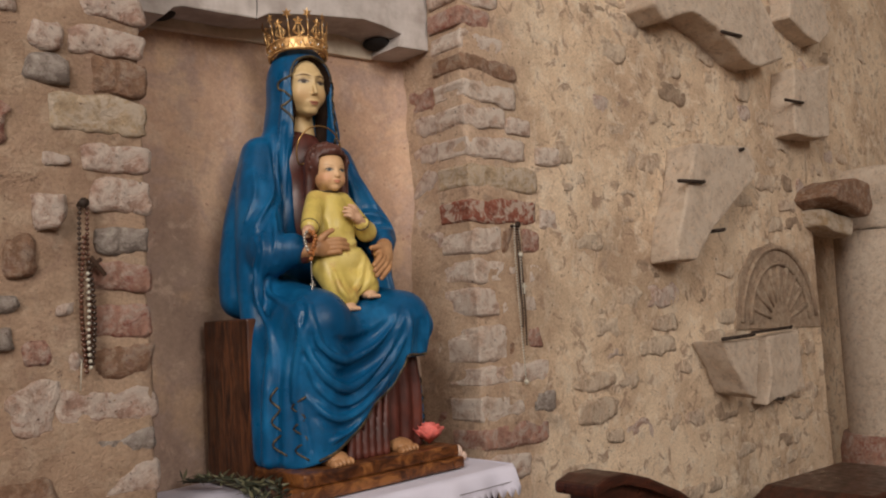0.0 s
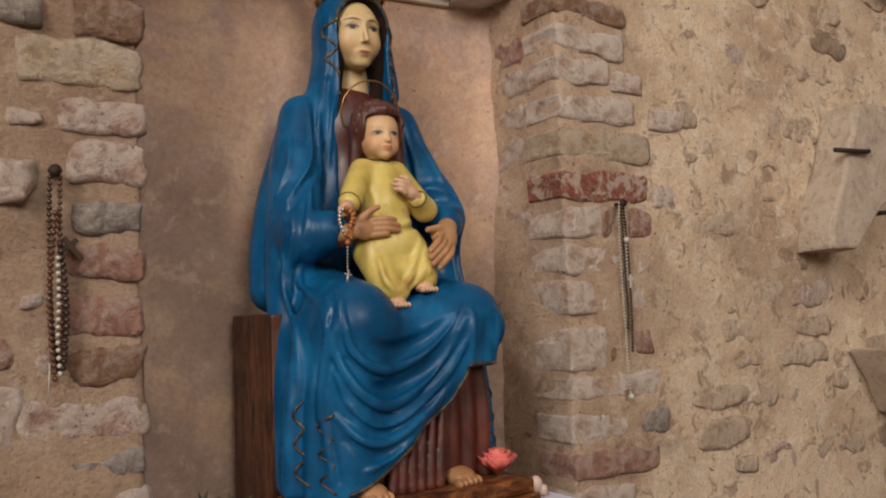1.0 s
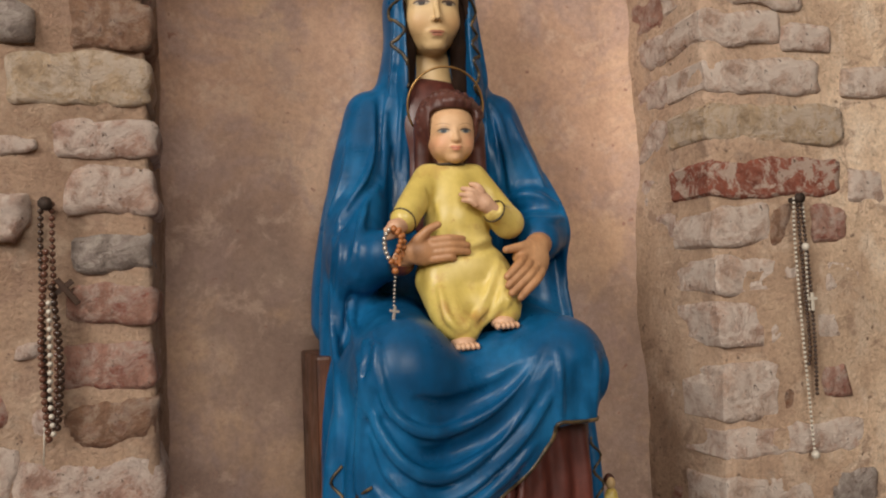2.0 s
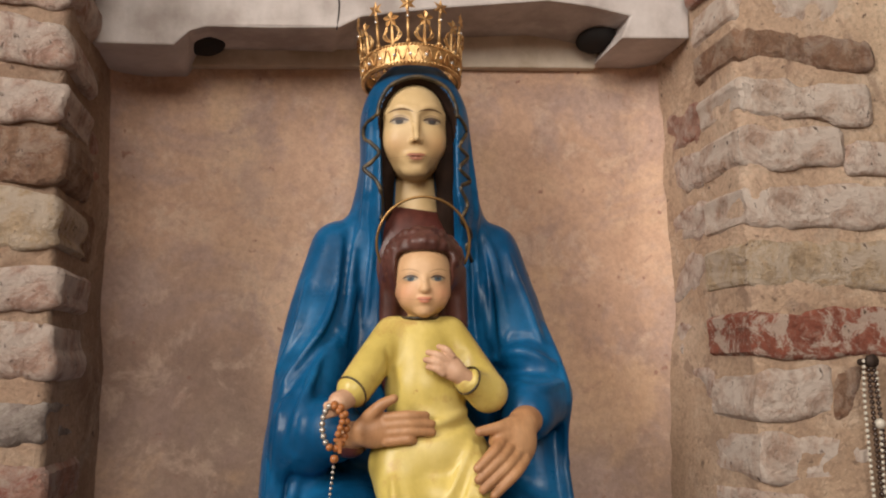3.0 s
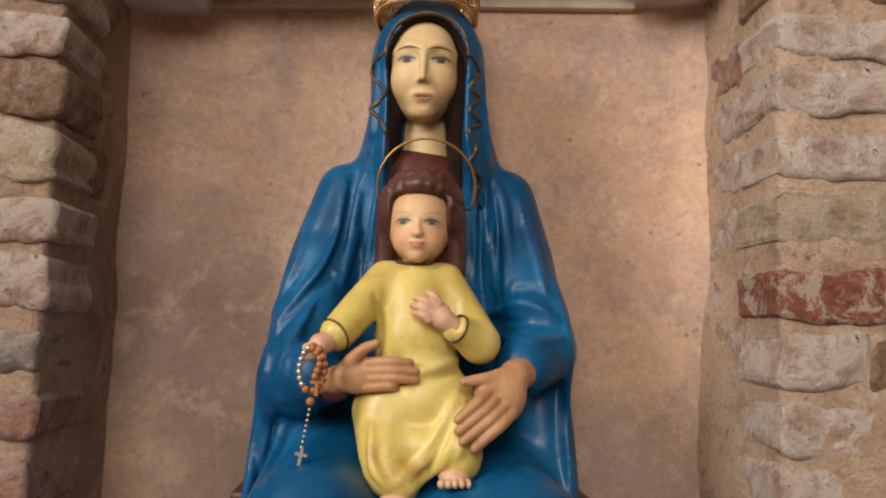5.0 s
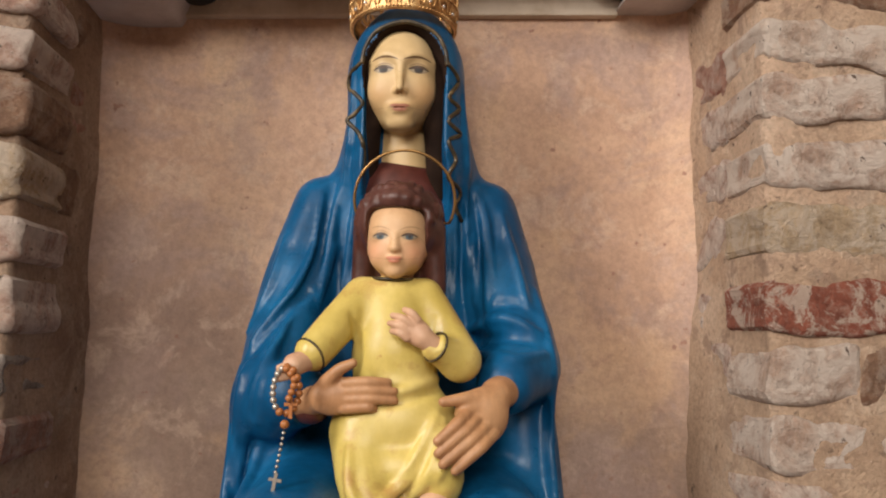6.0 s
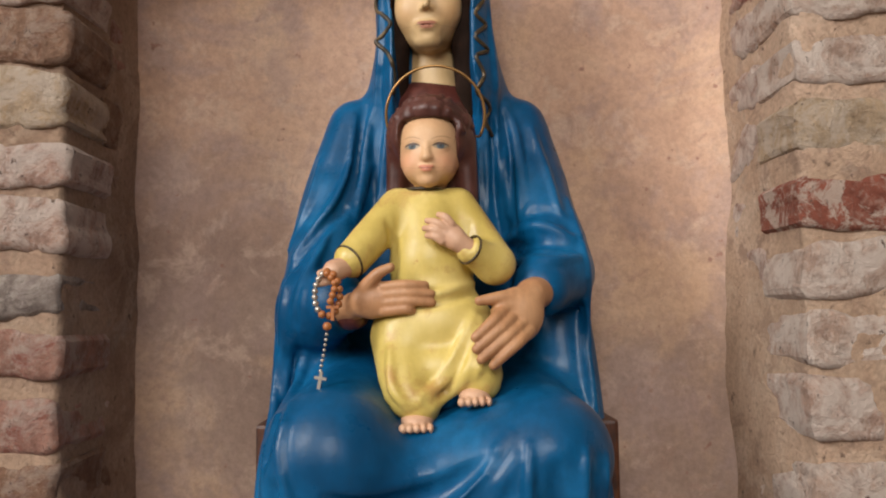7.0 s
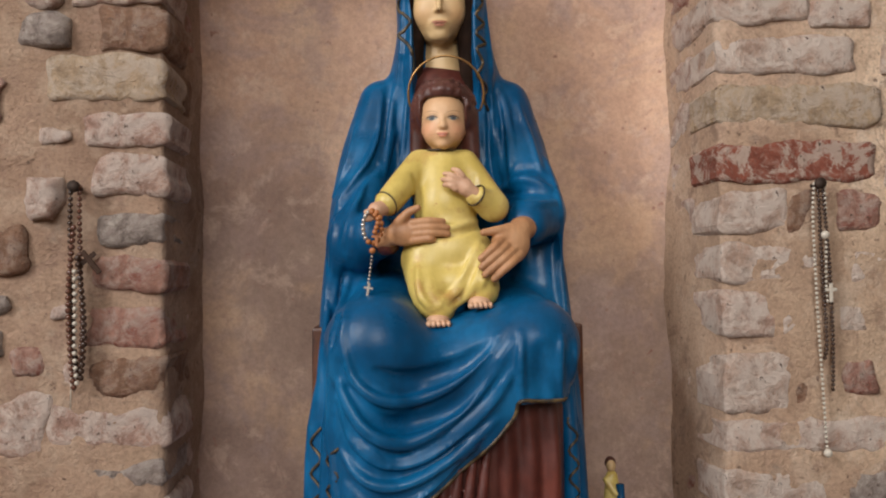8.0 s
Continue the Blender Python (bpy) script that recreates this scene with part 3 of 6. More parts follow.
def stone(parent, u0, u1, v0, v1, mat, proud=0.008, depth=0.10, rough=0.006, square=9.0, side="front", nu=0, name="brick", off=0.0):
    """One uneven brick or stone. side: the face of the wall in which it sits; u runs along that face, v up."""
    STONES[0] += 1
    seed = 100 + STONES[0] * 7
    rng = random.Random(seed)
    w, h = u1 - u0, v1 - v0
    nu = nu or max(5, min(26, int(w / 0.008)))
    nv = max(5, min(10, int(h / 0.0075)))
    cu, cv = (u0 + u1) / 2, (v0 + v1) / 2
    tilt, lean = rng.uniform(-0.025, 0.025), rng.uniform(-0.04, 0.04)
    a, b = np.meshgrid(np.linspace(-1, 1, nu + 1), np.linspace(-1, 1, nv + 1), indexing="ij")
    # round off the corners
    k = (np.abs(a) ** square + np.abs(b) ** square) ** (1 / square)
    big = np.maximum(np.abs(a), np.abs(b))
    f = np.where(k > 0, big / np.maximum(k, 1e-6), 1)
    U, V = a * f * w / 2, b * f * h / 2
    wob = rough * 0.9
    U2 = U + wob * fractal(cu + U, cv + V, 22, 3, seed) + lean * V * 0.4
    V2 = V + wob * fractal(cu + U, cv + V, 18, 3, seed + 3) + tilt * U
    edge = np.maximum(np.abs(a), np.abs(b))
    W = proud * (1 - 0.55 * edge ** 20) + rough * 0.45 * fractal(cu + U, cv + V, 20, 5, seed + 9) - 0.7 * rough * np.maximum(0, fractal(cu + U, cv + V, 34, 3, seed + 13)) * edge ** 3
    rows = [(cu + U2, cv + V2, W)]
    verts = np.stack([r.ravel() for r in rows[0]], 1)
    idx = np.arange((nu + 1) * (nv + 1)).reshape(nu + 1, nv + 1)
    ring = list(idx[:, 0]) + list(idx[-1, 1:]) + list(idx[-2::-1, -1]) + list(idx[0, -2:0:-1])
    faces = [(idx[i, j], idx[i + 1, j], idx[i + 1, j + 1], idx[i, j + 1]) for i in range(nu) for j in range(nv)]
    all_v = [verts]
    last = ring
    n = len(verts)
    for q in (0.12, 0.45, 1.0):
        layer = verts[ring].copy()
        layer[:, 0] += rough * 0.3 * fractal(layer[:, 1] * 3 + q * 5, layer[:, 0] + q, 14, 2, seed + 4)
        layer[:, 1] += rough * 0.2 * fractal(layer[:, 0] * 3 + q * 5, layer[:, 1] + q, 14, 2, seed + 6)
        layer[:, 2] = -depth * q
        all_v.append(layer)
        cur = list(range(n, n + len(ring)))
        for i in range(len(ring)):
            j = (i + 1) % len(ring)
            faces.append((last[j], last[i], cur[i], cur[j]))
        last, n = cur, n + len(ring)
    P = np.concatenate(all_v)
    if side == "front":
        co = np.stack([P[:, 0], off - P[:, 2], P[:, 1]], 1)
    elif side == "right_jamb":
        co = np.stack([NICHE_R + off - P[:, 2], P[:, 0], P[:, 1]], 1)
    else:
        co = np.stack([NICHE_L - off + P[:, 2], P[:, 0], P[:, 1]], 1)
    # pivot at the piece's own middle, so that each has its own grain
    mid = co.mean(0)
    ob = mesh_object(name, co - mid, faces if side != "right_jamb" else [q[::-1] for q in faces], mat, parent)
    ob.location = mid
    flags = np.zeros(len(faces), bool)
    flags[:nu * nv] = True
    ob.data.polygons.foreach_set("use_smooth", flags)
    return ob


A, R, S_, N, Y, G = M_BRICK, M_BRICK_RED, M_BRICK_ROSE, M_BRICK_BROWN, M_STONE_YELLOW, M_STONE_GREY

# corner courses of the west pier, from the top down
for u0, v0, v1, mat in [(-0.60, 2.18, 2.245, A), (-0.57, 2.10, 2.165, N), (-0.62, 2.035, 2.09, A), (-0.55, 1.965, 2.02, A), (-0.574, 1.889, 1.946, A), (-0.530, 1.823, 1.884, N),
                        (-0.610, 1.743, 1.812, Y), (-0.548, 1.666, 1.720, A), (-0.535, 1.592, 1.654, A), (-0.531, 1.518, 1.571, G)]:
    stone(wall_left, u0, NICHE_L + 0.012, v0, v1, mat, 0.0068, 0.12, 0.0080, 8.0)
for u0, v0, v1, mat in [(-0.540, 1.448, 1.500, S_), (-0.543, 1.365, 1.424, S_), (-0.546, 1.296, 1.350, N), (-0.597, 1.212, 1.277, A), (-0.549, 1.154, 1.194, G),
                        (-0.546, 1.072, 1.137, A), (-0.60, 0.995, 1.055, A), (-0.55, 0.92, 0.98, N)]:
    stone(wall_left, u0, NICHE_L + 0.013, v0, v1, mat, 0.0072, 0.13, 0.0080, 8.0)
# scattered stones further west
for u0, u1, v0, v1, mat, proud in [(-0.638, -0.583, 1.887, 1.944, A, 0.022), (-0.650, -0.575, 1.830, 1.872, G, 0.024), (-0.621, -0.568, 1.669, 1.704, A, 0.010), (-0.641, -0.584, 1.562, 1.627, A, 0.03),
                                   (-0.69, -0.633, 1.478, 1.551, N, 0.02), (-0.71, -0.66, 1.421, 1.459, G, 0.012), (-0.71, -0.668, 1.350, 1.388, G, 0.02), (-0.653, -0.608, 1.327, 1.366, S_, 0.010)]:
    stone(wall_left, u0, u1, v0, v1, mat, proud * 0.7, 0.06, 0.012, 4.2, name="stone")
for u0, u1, v0, v1, mat, proud in [(-0.672, -0.593, 1.199, 1.294, A, 0.014), (-0.602, -0.574, 1.144, 1.178, S_, 0.008), (-0.70, -0.60, 1.05, 1.136, N, 0.022), (-0.60, -0.555, 1.405, 1.432, A, 0.006),
                                   (-0.575, -0.548, 1.30, 1.345, A, 0.006), (-0.66, -0.60, 1.98, 2.03, A, 0.012), (-0.72, -0.66, 1.94, 1.985, A, 0.012), (-0.72, -0.67, 1.70, 1.78, S_, 0.006)]:
    stone(wall_left, u0, u1, v0, v1, mat, proud * 0.7, 0.06, 0.012, 4.6, name="stone")

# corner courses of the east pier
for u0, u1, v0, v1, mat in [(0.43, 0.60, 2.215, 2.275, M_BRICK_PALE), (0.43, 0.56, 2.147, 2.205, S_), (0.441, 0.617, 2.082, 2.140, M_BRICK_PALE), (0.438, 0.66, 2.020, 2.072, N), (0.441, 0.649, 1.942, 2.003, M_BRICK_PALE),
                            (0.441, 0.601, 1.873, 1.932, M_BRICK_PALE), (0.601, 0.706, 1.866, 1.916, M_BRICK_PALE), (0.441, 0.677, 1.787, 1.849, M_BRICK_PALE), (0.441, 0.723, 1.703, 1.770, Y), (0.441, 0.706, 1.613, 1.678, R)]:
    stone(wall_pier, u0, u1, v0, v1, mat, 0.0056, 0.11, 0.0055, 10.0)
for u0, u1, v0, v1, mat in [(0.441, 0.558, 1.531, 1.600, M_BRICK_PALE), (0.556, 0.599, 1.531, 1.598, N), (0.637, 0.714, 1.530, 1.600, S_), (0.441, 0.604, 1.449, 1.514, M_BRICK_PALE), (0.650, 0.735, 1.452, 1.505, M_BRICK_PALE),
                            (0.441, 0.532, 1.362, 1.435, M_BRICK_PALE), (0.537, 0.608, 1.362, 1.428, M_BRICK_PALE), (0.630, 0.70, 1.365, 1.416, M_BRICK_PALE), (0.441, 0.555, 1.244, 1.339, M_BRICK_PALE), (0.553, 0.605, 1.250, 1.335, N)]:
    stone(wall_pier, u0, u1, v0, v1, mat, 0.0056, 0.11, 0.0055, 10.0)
# the grey piece at u 0.640 stands in for a dark hole
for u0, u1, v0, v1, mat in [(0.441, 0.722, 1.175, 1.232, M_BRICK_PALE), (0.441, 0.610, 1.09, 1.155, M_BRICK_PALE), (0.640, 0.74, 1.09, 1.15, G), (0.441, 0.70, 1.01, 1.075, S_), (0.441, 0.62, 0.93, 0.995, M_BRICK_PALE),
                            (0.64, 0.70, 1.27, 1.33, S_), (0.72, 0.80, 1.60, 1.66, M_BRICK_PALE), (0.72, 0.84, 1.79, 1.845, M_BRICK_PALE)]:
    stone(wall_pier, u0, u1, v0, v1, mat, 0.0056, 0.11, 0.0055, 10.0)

# the reveals: second bricks behind the corners
rng = random.Random(5)
for v0, v1 in [(2.18, 2.245), (2.10, 2.165), (2.035, 2.09), (1.965, 2.02), (1.889, 1.946), (1.823, 1.884), (1.743, 1.812), (1.666, 1.720), (1.592, 1.654), (1.518, 1.571), (1.448, 1.5), (1.365, 1.424), (1.296, 1.35), (1.212, 1.277), (1.15, 1.195), (1.072, 1.137)]:
    cut = rng.uniform(0.10, 0.17)
    stone(wall_left, cut, cut + rng.uniform(0.07, 0.12), v0 + rng.uniform(-0.005, 0.005), v1, rng.choice([A, N, N, S_]), 0.004, 0.06, 0.009, 5.0, side="left_jamb")
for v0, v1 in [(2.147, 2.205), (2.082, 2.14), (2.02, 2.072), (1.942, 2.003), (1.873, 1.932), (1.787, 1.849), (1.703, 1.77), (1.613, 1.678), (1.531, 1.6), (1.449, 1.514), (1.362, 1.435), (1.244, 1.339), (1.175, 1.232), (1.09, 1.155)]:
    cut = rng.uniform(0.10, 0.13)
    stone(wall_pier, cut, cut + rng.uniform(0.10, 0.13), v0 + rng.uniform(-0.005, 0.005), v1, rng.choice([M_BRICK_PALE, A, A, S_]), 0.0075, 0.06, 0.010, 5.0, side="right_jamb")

# rubble of the long east wall, mostly hidden under mortar, and the rest of the west wall
v = 0.62
while v < 2.75:
    u = (0.76 if 1.0 < v < 2.2 else 0.68) + rng.uniform(0, 0.08)
    h = rng.uniform(0.055, 0.085)
    while u < 3.3:
        w = rng.uniform(0.07, 0.24)
        if rng.random() < 0.62 and (u + w < 2.55 or v > 1.76):
            stone(wall_right, u, u + w, v + rng.uniform(0, 0.012), v + h, rng.choice([M_RUBBLE] * 8 + [A, M_RELIEF]), rng.uniform(-0.002, 0.004), 0.05, 0.011, 3.8, name="stone")
        u += w + rng.uniform(0.012, 0.05)
    v += h + rng.uniform(0.014, 0.028)
v = 0.90
while v < 2.4:
    u = -0.735
    h = rng.uniform(0.05, 0.08)
    while u > -1.5:
        w = rng.uniform(0.05, 0.16)
        if rng.random() < 0.6:
            stone(wall_left, u - w, u, v, v + h, rng.choice([A, A, S_, G, N]), rng.uniform(0.003, 0.014), 0.05, 0.008, 3.2, name="stone")
        u -= w + rng.uniform(0.02, 0.06)
    v += h + rng.uniform(0.015, 0.03)

# lintel with its two lower ends, limewashed, and the strip behind it
lintel = new("lintel")
structure(lintel, "limewashed stone lintel with chipped lower edge over niche", "lintel")
bm = prism([(-0.44, 2.042), (-0.325, 2.047), (-0.305, 2.070), (-0.285, 2.077), (-0.20, 2.080), (-0.102, 2.083), (-0.07, 2.104), (0.05, 2.128), (0.212, 2.152), (0.285, 2.146),
            (0.345, 2.135), (0.328, 2.098), (0.44, 2.106), (0.455, 2.62), (-0.45, 2.62)], 0.12, 0.262, 0.003)
for v in bm.verts:
    if v.co.y > 0.2 and v.co.z < 2.16 and -0.312 < v.co.x < 0.32:
        v.co.z += 0.014 if v.co.x < -0.09 else -0.012 * (0.3 + v.co.x / 0.45)
    if v.co.z < 2.5:
        v.co += noise.noise_vector(v.co * 14) * 0.004
part("lintel_beam", bm, M_LINTEL, lintel)
mesh_object("crack", *tube(spline([(-0.104, 0.1185, 2.082), (-0.101, 0.1180, 2.12), (-0.105, 0.1180, 2.16), (-0.102, 0.1180, 2.25)], 4), 0.0011, 5), M_DARK, lintel)
part("plaster_strip", prism([(-0.322, 2.060), (0.33, 2.094), (0.345, 2.175), (-0.32, 2.125)], 0.236, 0.258, 0.003), M_STRIP, lintel, "cream plaster strip")
# near-black lumps put the shade of two socket holes into colour
for cx, cz in ((-0.298, 2.087), (0.322, 2.130)):
    mesh_object("socket", *ball((cx, 0.205, cz), (0.034, 0.042, 0.017), 8, 18), M_DARK, lintel, label="near-black lump for the shade in a socket hole")
structure(part("wall_over_niche", box((-0.434, 0.0, 2.622), (0.451, 0.40, 6.2)), M_MORTAR), "rough mortar wall above the niche")


# ---- the statue ----
class Clay:
    """A solid on a grid of distances, to which forms are added, blended or cut away."""

    def __init__(self, lo, hi, step):
        self.lo, self.h = np.array(lo, float), step
        self.n = [int((b - a) / step) + 1 for a, b in zip(lo, hi)]
        self.f = np.full(self.n, 1.0, np.float32)

    def blend(self, lo, hi, distance, k, cut=False):
        i0 = [max(0, int((a - k - 3 * self.h - l) / self.h)) for a, l in zip(lo, self.lo)]
        i1 = [min(n, int((b + k + 3 * self.h - l) / self.h) + 1) for b, l, n in zip(hi, self.lo, self.n)]
        if any(b <= a for a, b in zip(i0, i1)):
            return self
        sl = tuple(slice(a, b) for a, b in zip(i0, i1))
        x, y, z = [(self.lo[q] + self.h * np.arange(i0[q], i1[q])).astype(np.float32) for q in range(3)]
        d = distance(x[:, None, None], y[None, :, None], z[None, None, :])
        a = -self.f[sl] if cut else self.f[sl]
        m = np.clip(0.5 + 0.5 * (a - d) / k, 0, 1)
        r = a * (1 - m) + d * m - k * m * (1 - m)
        self.f[sl] = -r if cut else r
        return self

    def egg(self, c, r, k=0.01, cut=False, turn=0.0):
        """An ellipsoid; turn leans it in the picture plane, in degrees."""
        cs, sn = math.cos(radians(turn)), math.sin(radians(turn))

        def d(x, y, z):
            dx, dy, dz = x - c[0], y - c[1], z - c[2]
            p, q, s = (cs * dx + sn * dz) / r[0], dy / r[1], (-sn * dx + cs * dz) / r[2]
            k0 = np.sqrt(p * p + q * q + s * s) + 1e-6
            k1 = np.sqrt((p / r[0]) ** 2 + (q / r[1]) ** 2 + (s / r[2]) ** 2) + 1e-6
            return k0 * (k0 - 1) / k1
        m = max(r[0], r[2]) if turn else 0
        ext = (m or r[0], r[1], m or r[2])
        return self.blend([a - b for a, b in zip(c, ext)], [a + b for a, b in zip(c, ext)], d, k, cut)

    def limb(self, pts, radii, k=0.01, cut=False, n=1):
        """A rounded bar through pts, thick as radii say."""
        if n > 1:
            t = np.linspace(0, 1, len(pts))
            fine = spline(pts, n)
            radii = list(np.interp(np.linspace(0, 1, len(fine)), t, radii if isinstance(radii, (list, tuple)) else [radii] * len(pts)))
            pts = fine
        if not isinstance(radii, (list, tuple)):
            radii = [radii] * len(pts)
        P, big = np.array([tuple(p) for p in pts], np.float32), max(radii)

        def d(x, y, z):
            out = None
            for a, b, ra, rb in zip(P, P[1:], radii, radii[1:]):
                ab = b - a
                t = np.clip(((x - a[0]) * ab[0] + (y - a[1]) * ab[1] + (z - a[2]) * ab[2]) / max(float(ab @ ab), 1e-9), 0, 1)
                e = np.sqrt((x - a[0] - t * ab[0]) ** 2 + (y - a[1] - t * ab[1]) ** 2 + (z - a[2] - t * ab[2]) ** 2) - (ra + (rb - ra) * t)
                out = e if out is None else np.minimum(out, e)
            return out
        return self.blend(P.min(0) - big, P.max(0) + big, d, k, cut)

    def block(self, lo, hi, rnd=0.01, k=0.01, cut=False):
        c, e = [(a + b) / 2 for a, b in zip(lo, hi)], [(b - a) / 2 - rnd for a, b in zip(lo, hi)]

        def d(x, y, z):
            qx, qy, qz = np.abs(x - c[0]) - e[0], np.abs(y - c[1]) - e[1], np.abs(z - c[2]) - e[2]
            return np.sqrt(np.maximum(qx, 0) ** 2 + np.maximum(qy, 0) ** 2 + np.maximum(qz, 0) ** 2) + np.minimum(np.maximum(np.maximum(qx, qy), qz), 0) - rnd
        return self.blend(lo, hi, d, k, cut)

    def front(self, x, z):
        """How far forward the clay reaches at x and z."""
        i, k = int(round((x - self.lo[0]) / self.h)), int(round((z - self.lo[2]) / self.h))
        col = self.f[min(max(i, 0), self.n[0] - 1), :, min(max(k, 0), self.n[2] - 1)]
        j = np.argmax(col < 0)
        if not (col < 0).any():
            return None
        t = col[j - 1] / (col[j - 1] - col[j]) if j and col[j - 1] < 0.5 else 0
        return float(self.lo[1] + self.h * (j - 1 + t))

    def on(self, flat, lift=0.0, n=5):
        """A smooth line over the clay's front, from points x, z."""
        out, last = [], None
        for p in spline([(x, 0, z) for x, z in flat], n):
            y = self.front(p.x, p.z)
            y = last if y is None else y
            if y is not None:
                last = y
                out.append(Vector((p.x, y - lift, p.z)))
        for _ in range(2):
            for i in range(1, len(out) - 1):
                out[i].y = (out[i - 1].y + 2 * out[i].y + out[i + 1].y) / 4
        return out

    def ridge(self, flat, r, k=0.012, lift=0.002):
        """A fold that stands out along a line over the front."""
        pts = self.on(flat, lift)
        n = len(pts)
        swell = [math.sin(math.pi * (i + 0.5) / n) ** 0.7 for i in range(n)]
        for p, q in zip(pts, swell):
            p.y += (lift + 0.5 * r) * (1 - q)
        return self.limb(pts, [r * (0.35 + 0.65 * q) for q in swell], k)

    def crease(self, flat, r, k=0.012, lift=0.004):
        pts = self.on(flat, lift)
        n = len(pts)
        return self.limb(pts, [r * (0.4 + 0.6 * math.sin(math.pi * (i + 0.5) / n)) for i in range(n)], k, True)

    def mesh(self, relax=2):
        """The surface, one vertex in each cell that it passes through."""
        f = self.f
        s = f < 0
        nx, ny, nz = (q - 1 for q in f.shape)
        cnt = np.zeros((nx, ny, nz), np.int8)
        for a in (0, 1):
            for b in (0, 1):
                for c in (0, 1):
                    cnt += s[a:nx + a, b:ny + b, c:nz + c]
        I = np.argwhere((cnt > 0) & (cnt < 8))
        where = np.full((nx, ny, nz), -1, np.int64)
        where[I[:, 0], I[:, 1], I[:, 2]] = np.arange(len(I))
        acc, num = np.zeros((len(I), 3)), np.zeros(len(I))
        corners = [(a, b, c) for a in (0, 1) for b in (0, 1) for c in (0, 1)]
        for p in corners:
            for q in corners:
                if sum(q) == sum(p) + 1 and all(v >= u for u, v in zip(p, q)):
                    fa = f[I[:, 0] + p[0], I[:, 1] + p[1], I[:, 2] + p[2]].astype(float)
                    fb = f[I[:, 0] + q[0], I[:, 1] + q[1], I[:, 2] + q[2]].astype(float)
                    cross = (fa < 0) != (fb < 0)
                    t = np.where(cross, fa / np.where(cross, fa - fb, 1), 0)
                    acc += np.where(cross[:, None], np.array(p) + t[:, None] * (np.array(q) - np.array(p)), 0)
                    num += cross
        verts = self.lo + self.h * (I + acc / num[:, None])
        quads = []
        for ax in range(3):
            u, w = [(1, 2), (2, 0), (0, 1)][ax]
            sh = list(f.shape)
            lo = [slice(1, -1)] * 3
            hi = [slice(1, -1)] * 3
            lo[ax], hi[ax] = slice(0, -1), slice(1, None)
            change = s[tuple(lo)] != s[tuple(hi)]
            E = np.argwhere(change)
            inside = s[tuple(lo)][change]
            base = E.copy()
            for b in range(3):
                if b != ax:
                    base[:, b] += 1
            q = []
            for du, dw in ((1, 1), (0, 1), (0, 0), (1, 0)):
                c = base.copy()
                c[:, u] -= du
                c[:, w] -= dw
                q.append(where[c[:, 0], c[:, 1], c[:, 2]])
            q = np.stack(q, 1)
            q[~inside] = q[~inside][:, ::-1]
            quads.append(q)
        quads = np.concatenate(quads)
        quads = quads[(quads >= 0).all(1)]
        for _ in range(relax):
            tot, deg = np.zeros_like(verts), np.zeros(len(verts))
            for a in range(4):
                i, j = quads[:, a], quads[:, (a + 1) % 4]
                for ax in range(3):
                    tot[:, ax] += np.bincount(i, verts[j, ax], len(verts)) + np.bincount(j, verts[i, ax], len(verts))
                deg += np.bincount(i, minlength=len(verts)) + np.bincount(j, minlength=len(verts))
            verts = 0.5 * verts + 0.5 * tot / np.maximum(deg, 1)[:, None]
        return verts, quads


class Sculpture:
    """Gathers coloured pieces into the one mesh of a statue."""

    def __init__(self):
        self.v, self.f, self.m, self.mats, self.n = [], [], [], [], 0
        self.shift, self.turn = Vector((0, 0, 0)), Matrix.Identity(4)

    def add(self, verts, faces, mat):
        if mat not in self.mats:
            self.mats.append(mat)
        self.v += [tuple(self.turn @ (Vector(p) + self.shift)) for p in verts]
        self.f += [tuple(int(i) + self.n for i in q) for q in faces]
        self.m += [self.mats.index(mat)] * len(faces)
        self.n += len(verts)

    def build(self, name):
        me = bpy.data.meshes.new(name)
        me.from_pydata(self.v, [], self.f)
        me.update()
        for m in self.mats:
            me.materials.append(m)
        me.polygons.foreach_set("material_index", self.m)
        me.shade_smooth()
        return new(name, me)


def turned_head(centre, degrees, aside):
    """Turns a head about its upright axis and moves it sideways."""
    m = Matrix.Translation(centre)
    return Matrix.Translation((aside, 0, 0)) @ m @ Matrix.Rotation(radians(degrees), 4, "Z") @ m.inverted()


figure = Sculpture()

# blue mantle
man = Clay((-0.27, -0.20, 1.075), (0.27, 0.25, 2.045), 0.0032)
man.egg((0.002, 0.122, 1.945), (0.0735, 0.078, 0.094), 0.01)
man.limb([(0.002, 0.120, 1.935), (0.008, 0.135, 1.82)], [0.073, 0.090], 0.02)
man.egg((0.002, 0.155, 1.735), (0.118, 0.070, 0.075), 0.03)
man.egg((0.005, 0.155, 1.58), (0.150, 0.080, 0.22), 0.03)
for side, dx in ((-1, 0.000), (1, 0.013)):
    man.limb([(side * 0.102 + dx, 0.140, 1.768), (side * 0.124 + dx, 0.118, 1.68), (side * 0.138 + dx, 0.098, 1.58), (side * 0.153 + dx, 0.078, 1.46),
              (side * 0.162 + dx, 0.055, 1.36), (side * 0.174 + dx, 0.025, 1.22), (side * 0.180 + dx, 0.012, 1.105)], [0.040, 0.043, 0.045, 0.043, 0.040, 0.034, 0.031], 0.016, n=3)
for side, dx in ((-1, 0.001), (1, 0.012)):
    man.limb([(side * 0.094 + dx, 0.165, 1.768), (side * 0.128 + dx, 0.168, 1.62), (side * 0.150 + dx, 0.160, 1.50), (side * 0.156 + dx, 0.150, 1.435)], [0.040, 0.045, 0.046, 0.045], 0.014, n=3)
